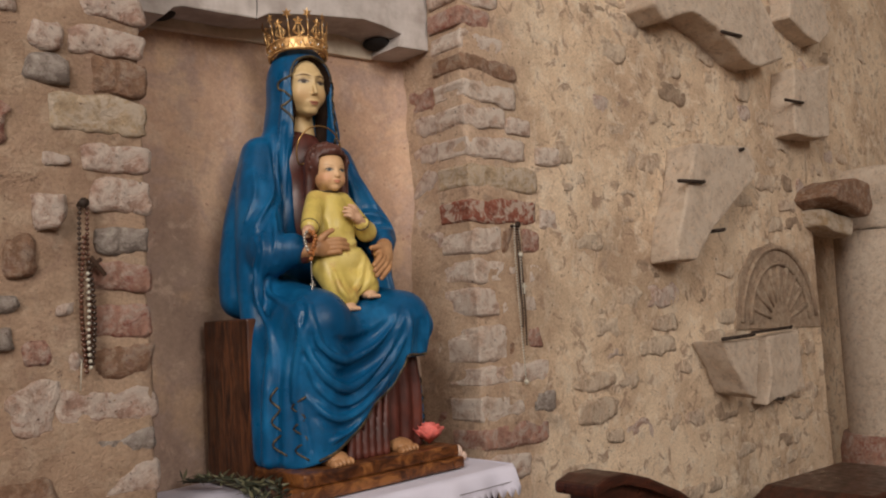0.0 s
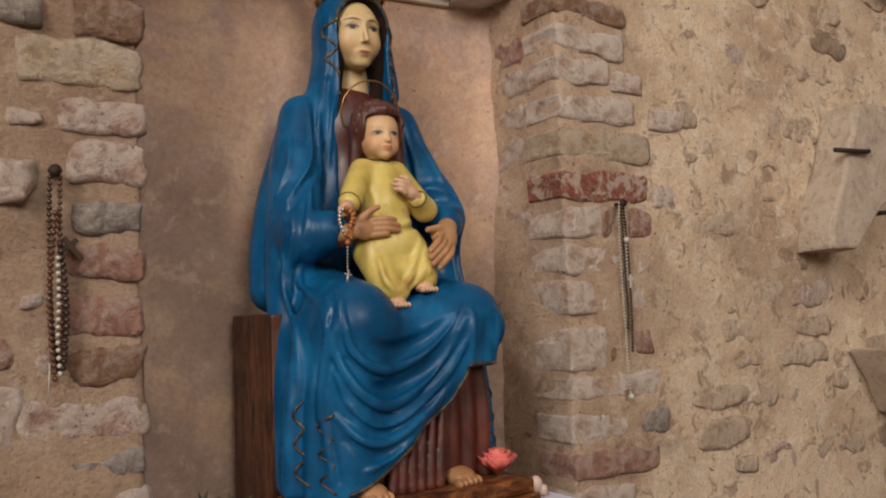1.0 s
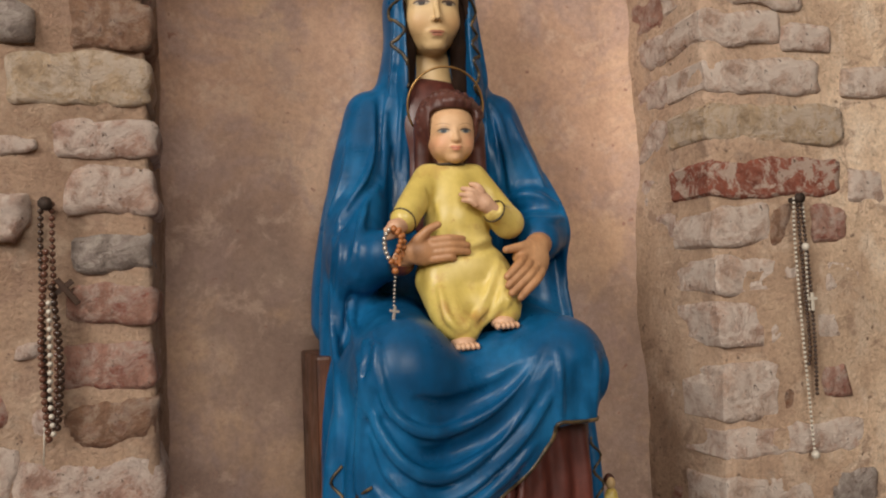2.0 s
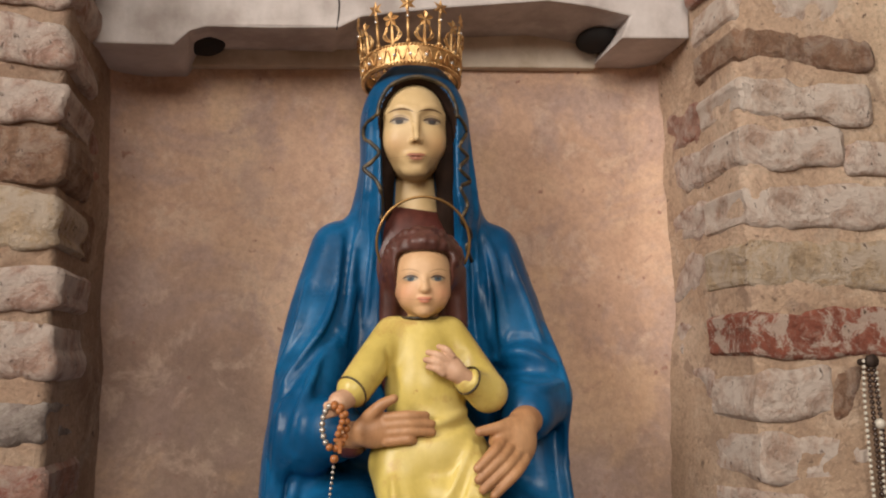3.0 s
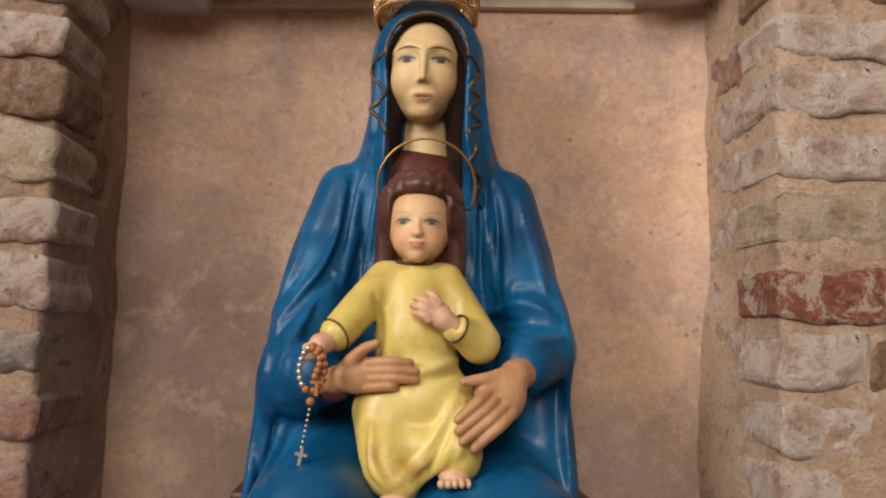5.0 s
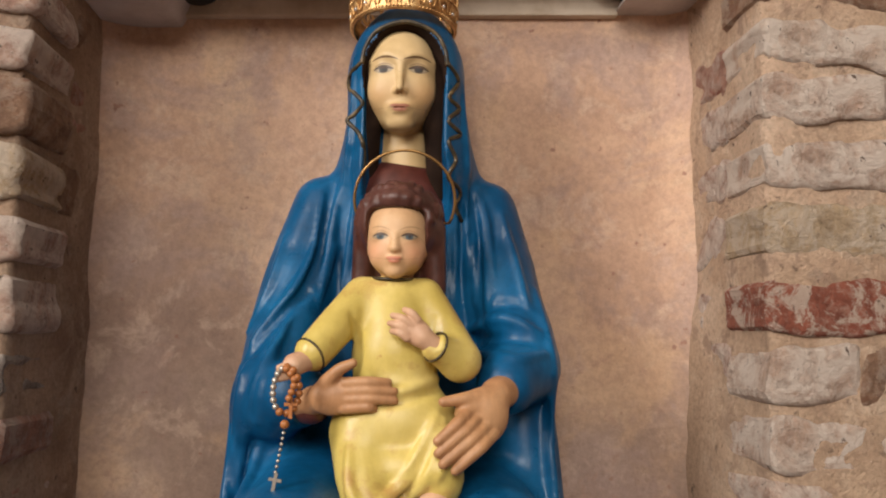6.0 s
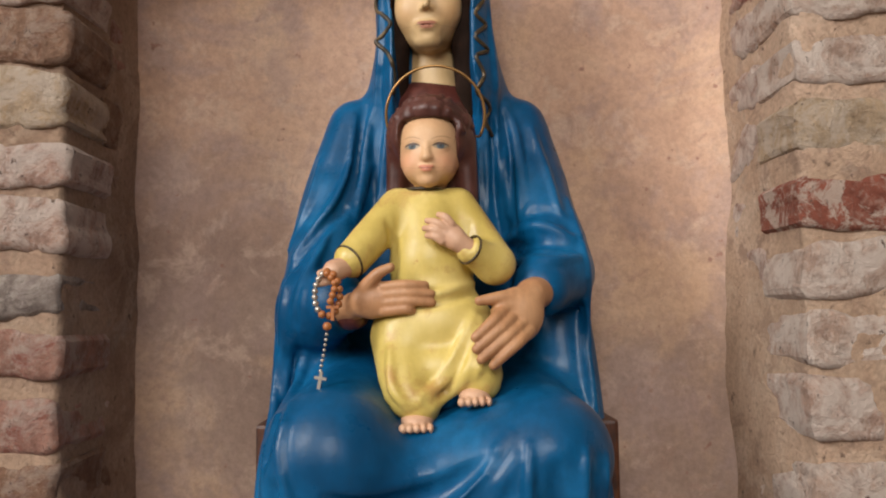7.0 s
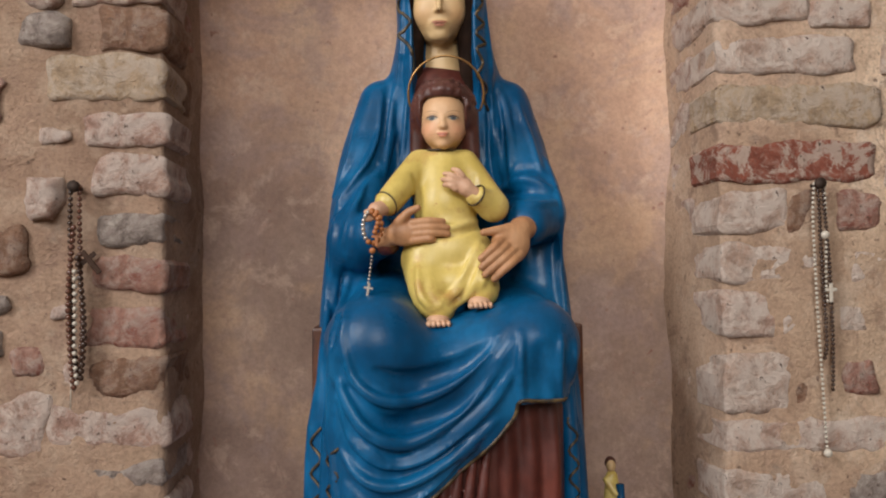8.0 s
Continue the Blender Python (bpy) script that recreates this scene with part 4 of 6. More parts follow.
for side in (-1, 1):
    man.limb([(side * 0.048 + 0.004, 0.135, 1.86), (side * 0.078 + 0.008, 0.140, 1.788), (side * 0.108 + 0.007, 0.140, 1.754)], [0.026, 0.030, 0.036], 0.014, n=3)
man.limb([(-0.120, 0.105, 1.66), (-0.138, 0.060, 1.55), (-0.140, 0.040, 1.52)], [0.040, 0.045, 0.045], 0.015, n=3)
man.limb([(-0.140, 0.040, 1.525), (-0.110, 0.0, 1.53)], [0.044, 0.038], 0.012)
man.limb([(0.133, 0.105, 1.68), (0.154, 0.060, 1.60), (0.157, 0.040, 1.565)], [0.040, 0.043, 0.042], 0.015, n=3)
man.limb([(0.157, 0.040, 1.565), (0.130, -0.005, 1.547)], [0.042, 0.035], 0.012)
# thighs, knees and the lap between
man.limb([(-0.085, 0.10, 1.40), (-0.105, -0.072, 1.372)], [0.075, 0.070], 0.022)
man.limb([(0.09, 0.10, 1.395), (0.122, -0.072, 1.364)], [0.075, 0.068], 0.022)
man.egg((0.0, 0.0, 1.35), (0.13, 0.105, 0.055), 0.02)
man.limb([(-0.075, -0.078, 1.345), (0.0, -0.070, 1.322), (0.085, -0.078, 1.345)], [0.050, 0.048, 0.050], 0.03)
# the cloth that falls from the lap
man.limb([(-0.105, -0.07, 1.36), (-0.110, -0.062, 1.22), (-0.118, -0.058, 1.10)], [0.070, 0.066, 0.068], 0.02)
man.limb([(0.0, -0.035, 1.33), (-0.03, -0.055, 1.22), (-0.06, -0.05, 1.12)], [0.070, 0.068, 0.068], 0.02)
man.limb([(0.122, -0.07, 1.36), (0.118, -0.075, 1.30)], [0.066, 0.058], 0.02)
man.limb([(0.06, -0.05, 1.34), (0.045, -0.06, 1.25)], [0.075, 0.065], 0.03)
man.block((-0.185, -0.05, 1.085), (0.185, 0.08, 1.37), 0.03, 0.02)
man.limb([(-0.150, -0.03, 1.38), (-0.168, -0.025, 1.25), (-0.170, -0.035, 1.10)], [0.034, 0.03, 0.027], 0.012)
# side folds that end in zigzag borders
for x, y in ((-0.197, -0.030), (-0.172, -0.062)):
    man.limb([(x + 0.022, y + 0.005, 1.38), (x, y, 1.24), (x - 0.004, y, 1.10)], [0.008, 0.016, 0.019], 0.008, n=3)
man.limb([(0.182, -0.035, 1.30), (0.184, -0.048, 1.20), (0.184, -0.050, 1.095)], [0.010, 0.012, 0.013], 0.006, n=3)
man.limb([(0.178, 0.02, 1.37), (0.192, 0.005, 1.25), (0.200, 0.0, 1.10)], [0.010, 0.016, 0.019], 0.008, n=3)


def below_hem(x, y, z):
    """The room under the slanting hem, where the dress shows."""
    line = np.interp(x, [-0.21, -0.134, -0.084, -0.017, 0.054, 0.092, 0.0921, 0.2], [1.070, 1.092, 1.112, 1.158, 1.219, 1.262, 1.283, 1.283]).astype(np.float32)
    a = z - line
    b = np.maximum(-0.20 - x, x - 0.170)
    return np.maximum(np.maximum(a, b), y + 0.072) * 0.75


man.blend((-0.20, -0.25, 1.05), (0.175, -0.06, 1.29), below_hem, 0.006, True)
# face opening of the veil, down to the breast
man.egg((-0.002, 0.045, 1.931), (0.053, 0.075, 0.064), 0.006, True)
for y in (0.068, 0.035, 0.0, -0.03):
    man.limb([(-0.001, y, 1.92), (0.0, y, 1.84), (0.006, y, 1.74), (0.008, y, 1.60)], [0.051, 0.050, 0.058, 0.056], 0.004, True)
# hanging folds over the lap
for line, r in (([(-0.147, 1.425), (-0.151, 1.378), (-0.140, 1.329), (-0.110, 1.300), (-0.065, 1.291), (-0.007, 1.310), (0.043, 1.355), (0.080, 1.395)], 0.009),
                ([(-0.162, 1.411), (-0.160, 1.329), (-0.130, 1.263), (-0.081, 1.234), (-0.032, 1.245), (0.026, 1.293), (0.085, 1.372)], 0.011),
                ([(-0.160, 1.297), (-0.138, 1.239), (-0.090, 1.207), (-0.032, 1.220), (0.043, 1.276), (0.090, 1.340)], 0.010),
                ([(-0.159, 1.223), (-0.122, 1.182), (-0.065, 1.176), (0.001, 1.211), (0.060, 1.262)], 0.009),
                ([(-0.12, 1.13), (-0.08, 1.145), (-0.03, 1.172), (0.03, 1.225)], 0.007)):
    man.ridge(line, r, 0.006, 0.0055)
for line, r in (([(-0.105, 1.335), (-0.055, 1.322), (0.005, 1.338), (0.055, 1.375)], 0.013),
                ([(-0.145, 1.312), (-0.105, 1.268), (-0.055, 1.262), (0.005, 1.285), (0.06, 1.34)], 0.011),
                ([(-0.152, 1.255), (-0.110, 1.217), (-0.06, 1.213), (0.01, 1.25), (0.065, 1.305)], 0.010),
                ([(-0.150, 1.185), (-0.105, 1.155), (-0.05, 1.165), (0.01, 1.2)], 0.008),
                ([(-0.166, 1.39), (-0.176, 1.28), (-0.160, 1.12)], 0.006)):
    man.crease(line, r * 1.2, 0.007, 0.004)
for x, top in ((0.097, 1.385), (0.154, 1.378), (0.178, 1.37)):
    man.ridge([(x, top), (x - 0.003, 1.34), (x + 0.001, 1.288)], 0.006, 0.006)
man.crease([(0.126, 1.36), (0.124, 1.33), (0.126, 1.285)], 0.006, 0.02)
man.crease([(0.168, 1.37), (0.168, 1.33), (0.170, 1.288)], 0.005, 0.008)
for line, r in (([(-0.150, 1.405), (-0.171, 1.29), (-0.165, 1.12)], 0.007), ([(-0.172, 1.55), (-0.186, 1.40), (-0.192, 1.25)], 0.006), ([(-0.152, 1.47), (-0.168, 1.38), (-0.178, 1.22)], 0.006), ([(0.185, 1.50), (0.194, 1.38), (0.198, 1.20)], 0.006)):
    man.ridge(line, r, 0.01)
# falling folds of veil and sleeves
for line, r in (([(-0.064, 1.955), (-0.067, 1.87), (-0.072, 1.80), (-0.074, 1.70)], 0.006), ([(-0.077, 1.80), (-0.085, 1.70), (-0.095, 1.635)], 0.006),
                ([(-0.100, 1.775), (-0.106, 1.698), (-0.130, 1.640), (-0.168, 1.588)], 0.007), ([(-0.145, 1.72), (-0.155, 1.66), (-0.178, 1.60)], 0.005),
                ([(-0.122, 1.63), (-0.14, 1.57), (-0.150, 1.50)], 0.006), ([(-0.165, 1.58), (-0.176, 1.50), (-0.178, 1.42)], 0.006)):
    man.ridge(line, r, 0.006, 0.002)
for line, r in (([(0.074, 1.93), (0.079, 1.86), (0.083, 1.80), (0.092, 1.669), (0.100, 1.615)], 0.006), ([(0.098, 1.79), (0.111, 1.70), (0.112, 1.64)], 0.006),
                ([(0.130, 1.76), (0.148, 1.69), (0.16, 1.63)], 0.005), ([(0.097, 1.608), (0.128, 1.623), (0.172, 1.606)], 0.008),
                ([(0.100, 1.583), (0.135, 1.576), (0.175, 1.582)], 0.007), ([(0.188, 1.56), (0.190, 1.48), (0.196, 1.40)], 0.006)):
    man.ridge(line, r, 0.006, 0.002)
for line, r in (([(-0.092, 1.79), (-0.098, 1.70), (-0.115, 1.645)], 0.006), ([(-0.108, 1.65), (-0.14, 1.615), (-0.17, 1.57)], 0.007), ([(-0.069, 1.83), (-0.078, 1.72)], 0.004),
                ([(0.088, 1.80), (0.101, 1.69), (0.106, 1.62)], 0.005), ([(0.10, 1.597), (0.135, 1.60), (0.175, 1.594)], 0.006), ([(0.125, 1.64), (0.15, 1.64), (0.17, 1.62)], 0.005)):
    man.crease(line, r * 1.0, 0.009, 0.002)
for x0, x1, z1 in ((-0.058, -0.066, 1.66), (-0.083, -0.092, 1.66), (0.066, 0.076, 1.64), (0.089, 0.100, 1.64), (0.106, 0.120, 1.66)):
    man.ridge([(x0, 1.80 if abs(x0) < 0.07 else 1.775), ((x0 + x1) / 2, 1.73), (x1, z1)], 0.0042, 0.004, 0.001)
for line in ([(-0.178, 1.56), (-0.184, 1.48), (-0.187, 1.42)], [(-0.160, 1.56), (-0.170, 1.47), (-0.178, 1.40)], [(-0.130, 1.60), (-0.152, 1.55), (-0.165, 1.47)], [(0.172, 1.66), (0.186, 1.58), (0.194, 1.48)]):
    man.ridge(line, 0.005, 0.005, 0.001)
# sleeve mouths
man.egg((0.112, -0.036, 1.525), (0.019, 0.024, 0.018), 0.005, True)
man.egg((-0.088, -0.036, 1.516), (0.020, 0.026, 0.021), 0.005, True)
mv, mq = man.mesh(1)
mid = mv[mq].mean(1)
# inside of the hood: shade around the face put into its colour
hood_shade = (((mid[:, 0] + 0.002) / 0.0535) ** 2 + ((mid[:, 2] - 1.931) / 0.0655) ** 2 < 1.0) & (mid[:, 1] > 0.050) & (mid[:, 2] > 1.86)
rise = np.clip((mv[:, 2] - 1.58) / 0.2, 0, 1)
mv[:, 0] += V_ASIDE * rise * rise * (3 - 2 * rise)
figure.add(mv, mq[~hood_shade], M_BLUE)
figure.add(mv, mq[hood_shade], M_SHADE)

# maroon dress, at the breast and below the hem
dress = Clay((-0.13, -0.13, 1.075), (0.20, 0.20, 1.83), 0.0034)
dress.egg((0.004, 0.130, 1.740), (0.072, 0.060, 0.098), 0.01)
dress.egg((0.004, 0.120, 1.62), (0.066, 0.055, 0.11), 0.02)
dress.block((-0.112, -0.088, 1.082), (0.170, 0.02, 1.30), 0.03, 0.01)
for i, x in enumerate((-0.058, -0.040, -0.021, -0.003, 0.016, 0.035)):
    dress.limb([(x + 0.028, -0.090, 1.27), (x + 0.012, -0.100, 1.19), (x, -0.108, 1.088)], [0.004, 0.007, 0.0095], 0.005, n=3)
for x in (0.075, 0.11, 0.145):
    dress.limb([(x, -0.085, 1.29), (x + 0.006, -0.088, 1.20), (x + 0.004, -0.084, 1.09)], [0.006, 0.009, 0.010], 0.012, n=3)
figure.add(*dress.mesh(1), M_MAROON)
sleeve = Clay((-0.15, -0.07, 1.46), (0.18, 0.06, 1.60), 0.003)
sleeve.limb([(-0.112, 0.0, 1.522), (-0.090, -0.016, 1.520)], [0.022, 0.021], 0.005)
sleeve.limb([(0.128, 0.0, 1.54), (0.114, -0.016, 1.530)], [0.018, 0.017], 0.005)
figure.add(*sleeve.mesh(1), M_MAROON)

# ivory face and neck
figure.shift, figure.turn = Vector((0, -0.010, 0.0075)), turned_head((-0.0015, 0.11, 1.9), V_TURN, V_ASIDE)
face = Clay((-0.07, 0.03, 1.785), (0.07, 0.19, 2.01), 0.0014)
face.egg((-0.002, 0.108, 1.928), (0.0480, 0.051, 0.062), 0.01)
face.egg((-0.002, 0.103, 1.891), (0.0368, 0.043, 0.0400), 0.016)
face.egg((-0.002, 0.0755, 1.8590), (0.0160, 0.012, 0.0095), 0.014)
face.limb([(-0.001, 0.140, 1.875), (0.001, 0.146, 1.79)], [0.032, 0.042], 0.005)
for sx in (-1, 1):
    face.egg((-0.0015 + sx * 0.0228, 0.050, 1.9290), (0.0160, 0.0120, 0.0115), 0.010, True)
    face.egg((-0.0015 + sx * 0.0228, 0.0785, 1.9255), (0.0140, 0.0140, 0.0100), 0.004)
    face.limb([(-0.0015 + sx * 0.0045, 0.0600, 1.9370), (-0.0015 + sx * 0.013, 0.0620, 1.9435), (-0.0015 + sx * 0.025, 0.0680, 1.9455), (-0.0015 + sx * 0.039, 0.0820, 1.9400)], [0.0020, 0.0022, 0.0020, 0.0014], 0.009, n=3)
    face.egg((-0.0015 + sx * 0.0245, 0.080, 1.900), (0.0150, 0.0140, 0.018), 0.016)
    face.egg((-0.0015 + sx * 0.0056, 0.0575, 1.8955), (0.0032, 0.0048, 0.0032), 0.004)
    face.egg((-0.0015 + sx * 0.0046, 0.0606, 1.8770), (0.0082, 0.0032, 0.0024), 0.004)
face.limb([(-0.0015, 0.0615, 1.941), (-0.0015, 0.0560, 1.918), (-0.0015, 0.0475, 1.8970)], [0.0036, 0.0038, 0.0046], 0.006)
face.egg((-0.0015, 0.0682, 1.8740), (0.0160, 0.0072, 0.0095), 0.010)
face.egg((-0.0015, 0.0606, 1.8710), (0.0082, 0.0036, 0.0026), 0.004)
face.limb([(-0.0135, 0.0640, 1.8745), (-0.0015, 0.0565, 1.8742), (0.0105, 0.0640, 1.8745)], [0.0006, 0.0009, 0.0006], 0.0016, True, n=3)
face.egg((-0.0015, 0.0575, 1.8630), (0.0080, 0.0028, 0.0022), 0.005, True)
figure.add(*face.mesh(1), M_FACE)
# dark hair, also filling the gap beside the face as painted shade
hair = Clay((-0.075, 0.04, 1.755), (0.075, 0.20, 2.0), 0.0025)
hair.egg((-0.002, 0.1205, 1.929), (0.0555, 0.056, 0.0665), 0.01)
hair.limb([(-0.043, 0.105, 1.92), (-0.044, 0.103, 1.86), (-0.047, 0.12, 1.775)], [0.016, 0.016, 0.014], 0.008)
hair.limb([(0.041, 0.105, 1.92), (0.043, 0.103, 1.86), (0.048, 0.12, 1.775)], [0.016, 0.016, 0.014], 0.008)
figure.add(*hair.mesh(1), M_SHADE)
figure.shift, figure.turn = Vector((0, 0, 0)), Matrix.Identity(4)

# borders of the mantle in old gold
for line in ([(-0.0565, 1.942), (-0.0525, 1.963), (-0.038, 1.985), (-0.002, 1.9965), (0.034, 1.985), (0.0485, 1.963), (0.0525, 1.942)],
             [(-0.056, 1.945), (-0.072, 1.932), (-0.070, 1.914), (-0.054, 1.893), (-0.064, 1.880), (-0.073, 1.872), (-0.058, 1.855), (-0.050, 1.830), (-0.051, 1.80)],
             [(0.053, 1.945), (0.068, 1.928), (0.056, 1.903), (0.070, 1.892), (0.055, 1.872), (0.072, 1.858), (0.056, 1.845), (0.066, 1.822), (0.057, 1.80), (0.074, 1.784), (0.068, 1.766), (0.078, 1.748)],
             [(-0.145, 1.097), (-0.10, 1.112), (-0.06, 1.134), (-0.015, 1.166), (0.04, 1.213), (0.085, 1.262), (0.094, 1.288), (0.125, 1.288), (0.165, 1.288)]):
    figure.shift = Vector((V_ASIDE if line[0][1] > 1.9 else 0, 0, 0))
    figure.add(*tube(man.on(line, 0.0004, 8), 0.0030, 6), M_TRIM)
figure.shift = Vector((0, 0, 0))
for x0, x1, z0, z1, n in ((-0.206, -0.190, 1.245, 1.11, 3), (-0.180, -0.162, 1.225, 1.10, 3), (0.178, 0.193, 1.265, 1.10, 4)):
    zig = [(x0 if i % 2 else x1, z0 + (z1 - z0) * i / (2 * n)) for i in range(2 * n + 1)]
    figure.add(*tube(man.on(zig, 0.0006, 4), 0.0022, 6), M_TRIM)

# yellow gown of the child
gown = Clay((-0.13, -0.13, 1.385), (0.12, 0.09, 1.69), 0.0026)
gown.egg((-0.002, 0.012, 1.632), (0.047, 0.036, 0.038), 0.01)
gown.egg((0.002, 0.0, 1.575), (0.050, 0.044, 0.065), 0.02)
gown.egg((0.005, -0.012, 1.505), (0.066, 0.048, 0.050), 0.02)
gown.limb([(-0.035, -0.02, 1.49), (-0.028, -0.055, 1.435), (-0.012, -0.060, 1.418)], [0.034, 0.026, 0.022], 0.015, n=3)
gown.limb([(0.045, -0.02, 1.49), (0.055, -0.050, 1.45), (0.055, -0.052, 1.442)], [0.034, 0.024, 0.022], 0.015)
gown.egg((0.012, -0.04, 1.455), (0.050, 0.028, 0.030), 0.012)
gown.limb([(-0.038, 0.008, 1.645), (-0.068, -0.020, 1.605), (-0.088, -0.041, 1.579)], [0.022, 0.022, 0.0205], 0.010, n=3)
gown.limb([(0.034, 0.008, 1.645), (0.066, -0.014, 1.592), (0.074, -0.026, 1.574)], [0.022, 0.022, 0.023], 0.010, n=3)
gown.limb([(0.074, -0.028, 1.572), (0.045, -0.050, 1.588)], [0.022, 0.0165], 0.008)
for line, r in (([(0.048, 1.515), (0.035, 1.485), (0.012, 1.445), (-0.020, 1.420)], 0.006), ([(0.055, 1.51), (0.048, 1.475), (0.030, 1.44), (0.0, 1.415)], 0.006),
                ([(0.060, 1.50), (0.056, 1.47), (0.045, 1.445)], 0.005), ([(-0.045, 1.545), (0.0, 1.538), (0.05, 1.552)], 0.004), ([(-0.045, 1.48), (-0.042, 1.44), (-0.026, 1.418)], 0.005)):
    gown.ridge(line, r * 1.25, 0.005, 0.002)
for line, r in (([(0.042, 1.50), (0.025, 1.462), (-0.005, 1.428)], 0.005), ([(-0.048, 1.535), (0.0, 1.527), (0.052, 1.541)], 0.004), ([(-0.048, 1.625), (-0.040, 1.58), (-0.045, 1.55)], 0.004), ([(0.045, 1.62), (0.044, 1.585)], 0.004)):
    gown.crease(line, r * 1.2, 0.006, 0.002)
figure.add(*gown.mesh(2), M_YELLOW)
figure.add(*tube([Vector((-0.0035 + 0.0245 * math.cos(a), 0.012 + 0.026 * math.sin(a), 1.6655 + 0.002 * math.sin(a))) for a in np.linspace(0, 2 * math.pi, 25)[:-1]], 0.002, 6, True), M_TRIM)
for c, ax, rr in (((-0.091, -0.044, 1.5765), (0.62, 0.62, 0.5), 0.0195), ((0.0450, -0.050, 1.588), (0.75, 0.55, -0.42), 0.0168)):
    d = Vector(ax).normalized()
    u = d.orthogonal().normalized()
    w = d.cross(u)
    figure.add(*tube([Vector(c) + rr * (math.cos(a) * u + math.sin(a) * w) for a in np.linspace(0, 2 * math.pi, 21)[:-1]], 0.0016, 6, True), M_TRIM)

# the child's head
head = Clay((-0.06, -0.05, 1.645), (0.06, 0.08, 1.80), 0.0014)
head.egg((-0.0035, 0.012, 1.722), (0.0370, 0.042, 0.040), 0.01)
head.egg((-0.0035, 0.006, 1.694), (0.0312, 0.036, 0.029), 0.018)
head.egg((-0.0035, -0.018, 1.6715), (0.0095, 0.010, 0.007), 0.012)
head.limb([(-0.0035, 0.016, 1.69), (-0.0035, 0.016, 1.655)], [0.018, 0.019], 0.004)
head.limb([(-0.003, -0.0295, 1.712), (-0.003, -0.0335, 1.6975)], [0.0024, 0.0042], 0.005)
head.egg((-0.003, -0.0315, 1.6965), (0.0062, 0.005, 0.0036), 0.004)
for sx in (-1, 1):
    head.egg((-0.0035 + sx * 0.0168, -0.0375, 1.7110), (0.0105, 0.008, 0.0065), 0.006, True)
    head.egg((-0.0035 + sx * 0.0168, -0.0185, 1.7105), (0.0095, 0.0085, 0.007), 0.0025)
    head.egg((-0.0035 + sx * 0.0160, -0.012, 1.689), (0.012, 0.0125, 0.012), 0.010)
    head.egg((-0.0035 + sx * 0.0350, 0.014, 1.700), (0.004, 0.008, 0.009), 0.003)
head.egg((-0.0035, -0.0245, 1.6845), (0.0090, 0.006, 0.0065), 0.006)
for sx in (-1, 1):
    head.egg((-0.0035 + sx * 0.0032, -0.0300, 1.6865), (0.0058, 0.0030, 0.0019), 0.0025)
head.egg((-0.0035, -0.0300, 1.6822), (0.0062, 0.0034, 0.0022), 0.0025)
figure.turn = turned_head((-0.0035, 0.012, 1.7), C_TURN, C_ASIDE)
figure.add(*head.mesh(1), M_CHILD)
curls = Clay((-0.07, -0.05, 1.64), (0.07, 0.10, 1.80), 0.0022)
curls.egg((-0.003, 0.016, 1.731), (0.0505, 0.046, 0.049), 0.01)
curls.limb([(-0.044, 0.020, 1.72), (-0.047, 0.024, 1.655)], [0.014, 0.012], 0.01)
curls.limb([(0.038, 0.020, 1.72), (0.042, 0.024, 1.655)], [0.014, 0.012], 0.01)
curls.egg((-0.003, 0.036, 1.682), (0.044, 0.018, 0.040), 0.01)
curls.block((-0.0385, -0.08, 1.655), (0.0315, -0.002, 1.7455), 0.012, 0.003, True)
for i in range(7):
    a = -1.0 + i * 0.333
    curls.egg((-0.0035 + 0.033 * a, -0.0225 + 0.022 * a * a, 1.7565 - 0.010 * a * a), (0.0085, 0.0085, 0.0085), 0.004)
for i in range(9):
    a = -1 + i * 0.25
    curls.limb([(-0.0035 + 0.024 * a, -0.022 + 0.02 * a * a, 1.760), (-0.003 + 0.030 * a, 0.005, 1.776 - 0.014 * a * a)], [0.0045, 0.0045], 0.003)
rng = random.Random(3)
for i in range(70):
    a, b = rng.uniform(-1.9, 1.9), rng.uniform(-0.35, 1.3)
    x, y, z = -0.003 + 0.0505 * math.sin(a) * math.cos(b), 0.016 - 0.046 * math.cos(a) * math.cos(b), 1.731 + 0.049 * math.sin(b)
    if z > 1.752 or abs(x + 0.0035) > 0.037:
        curls.limb([(x, y, z), (x + rng.uniform(-0.008, 0.008), y + 0.003, z - 0.010)], [0.0042, 0.0028], 0.003)
figure.add(*curls.mesh(1), M_HAIR)
figure.turn = Matrix.Identity(4)

# the mother's two hands, and the child's hands and feet
hand = Clay((-0.13, -0.115, 1.44), (0.16, 0.03, 1.60), 0.0018)
hand.limb([(-0.112, -0.012, 1.522), (-0.086, -0.030, 1.527)], [0.017, 0.016], 0.006)
hand.egg((-0.064, -0.046, 1.533), (0.027, 0.013, 0.021), 0.008, turn=4)
for i, (z0, z1, x1) in enumerate(((1.5475, 1.5490, -0.006), (1.5385, 1.5395, 0.001), (1.5295, 1.5295, 0.0015), (1.5205, 1.5200, -0.020))):
    hand.limb([(-0.052, -0.052, z0), (-0.028, -0.0575, z0 + 0.002), (x1, -0.0525, z1)], [0.0064, 0.0060, 0.0048], 0.002, n=3)
hand.limb([(-0.072, -0.05, 1.548), (-0.058, -0.058, 1.562), (-0.044, -0.060, 1.569)], [0.0085, 0.0068, 0.0052], 0.004, n=3)
hand.limb([(0.134, -0.012, 1.545), (0.114, -0.040, 1.537)], [0.019, 0.019], 0.006)
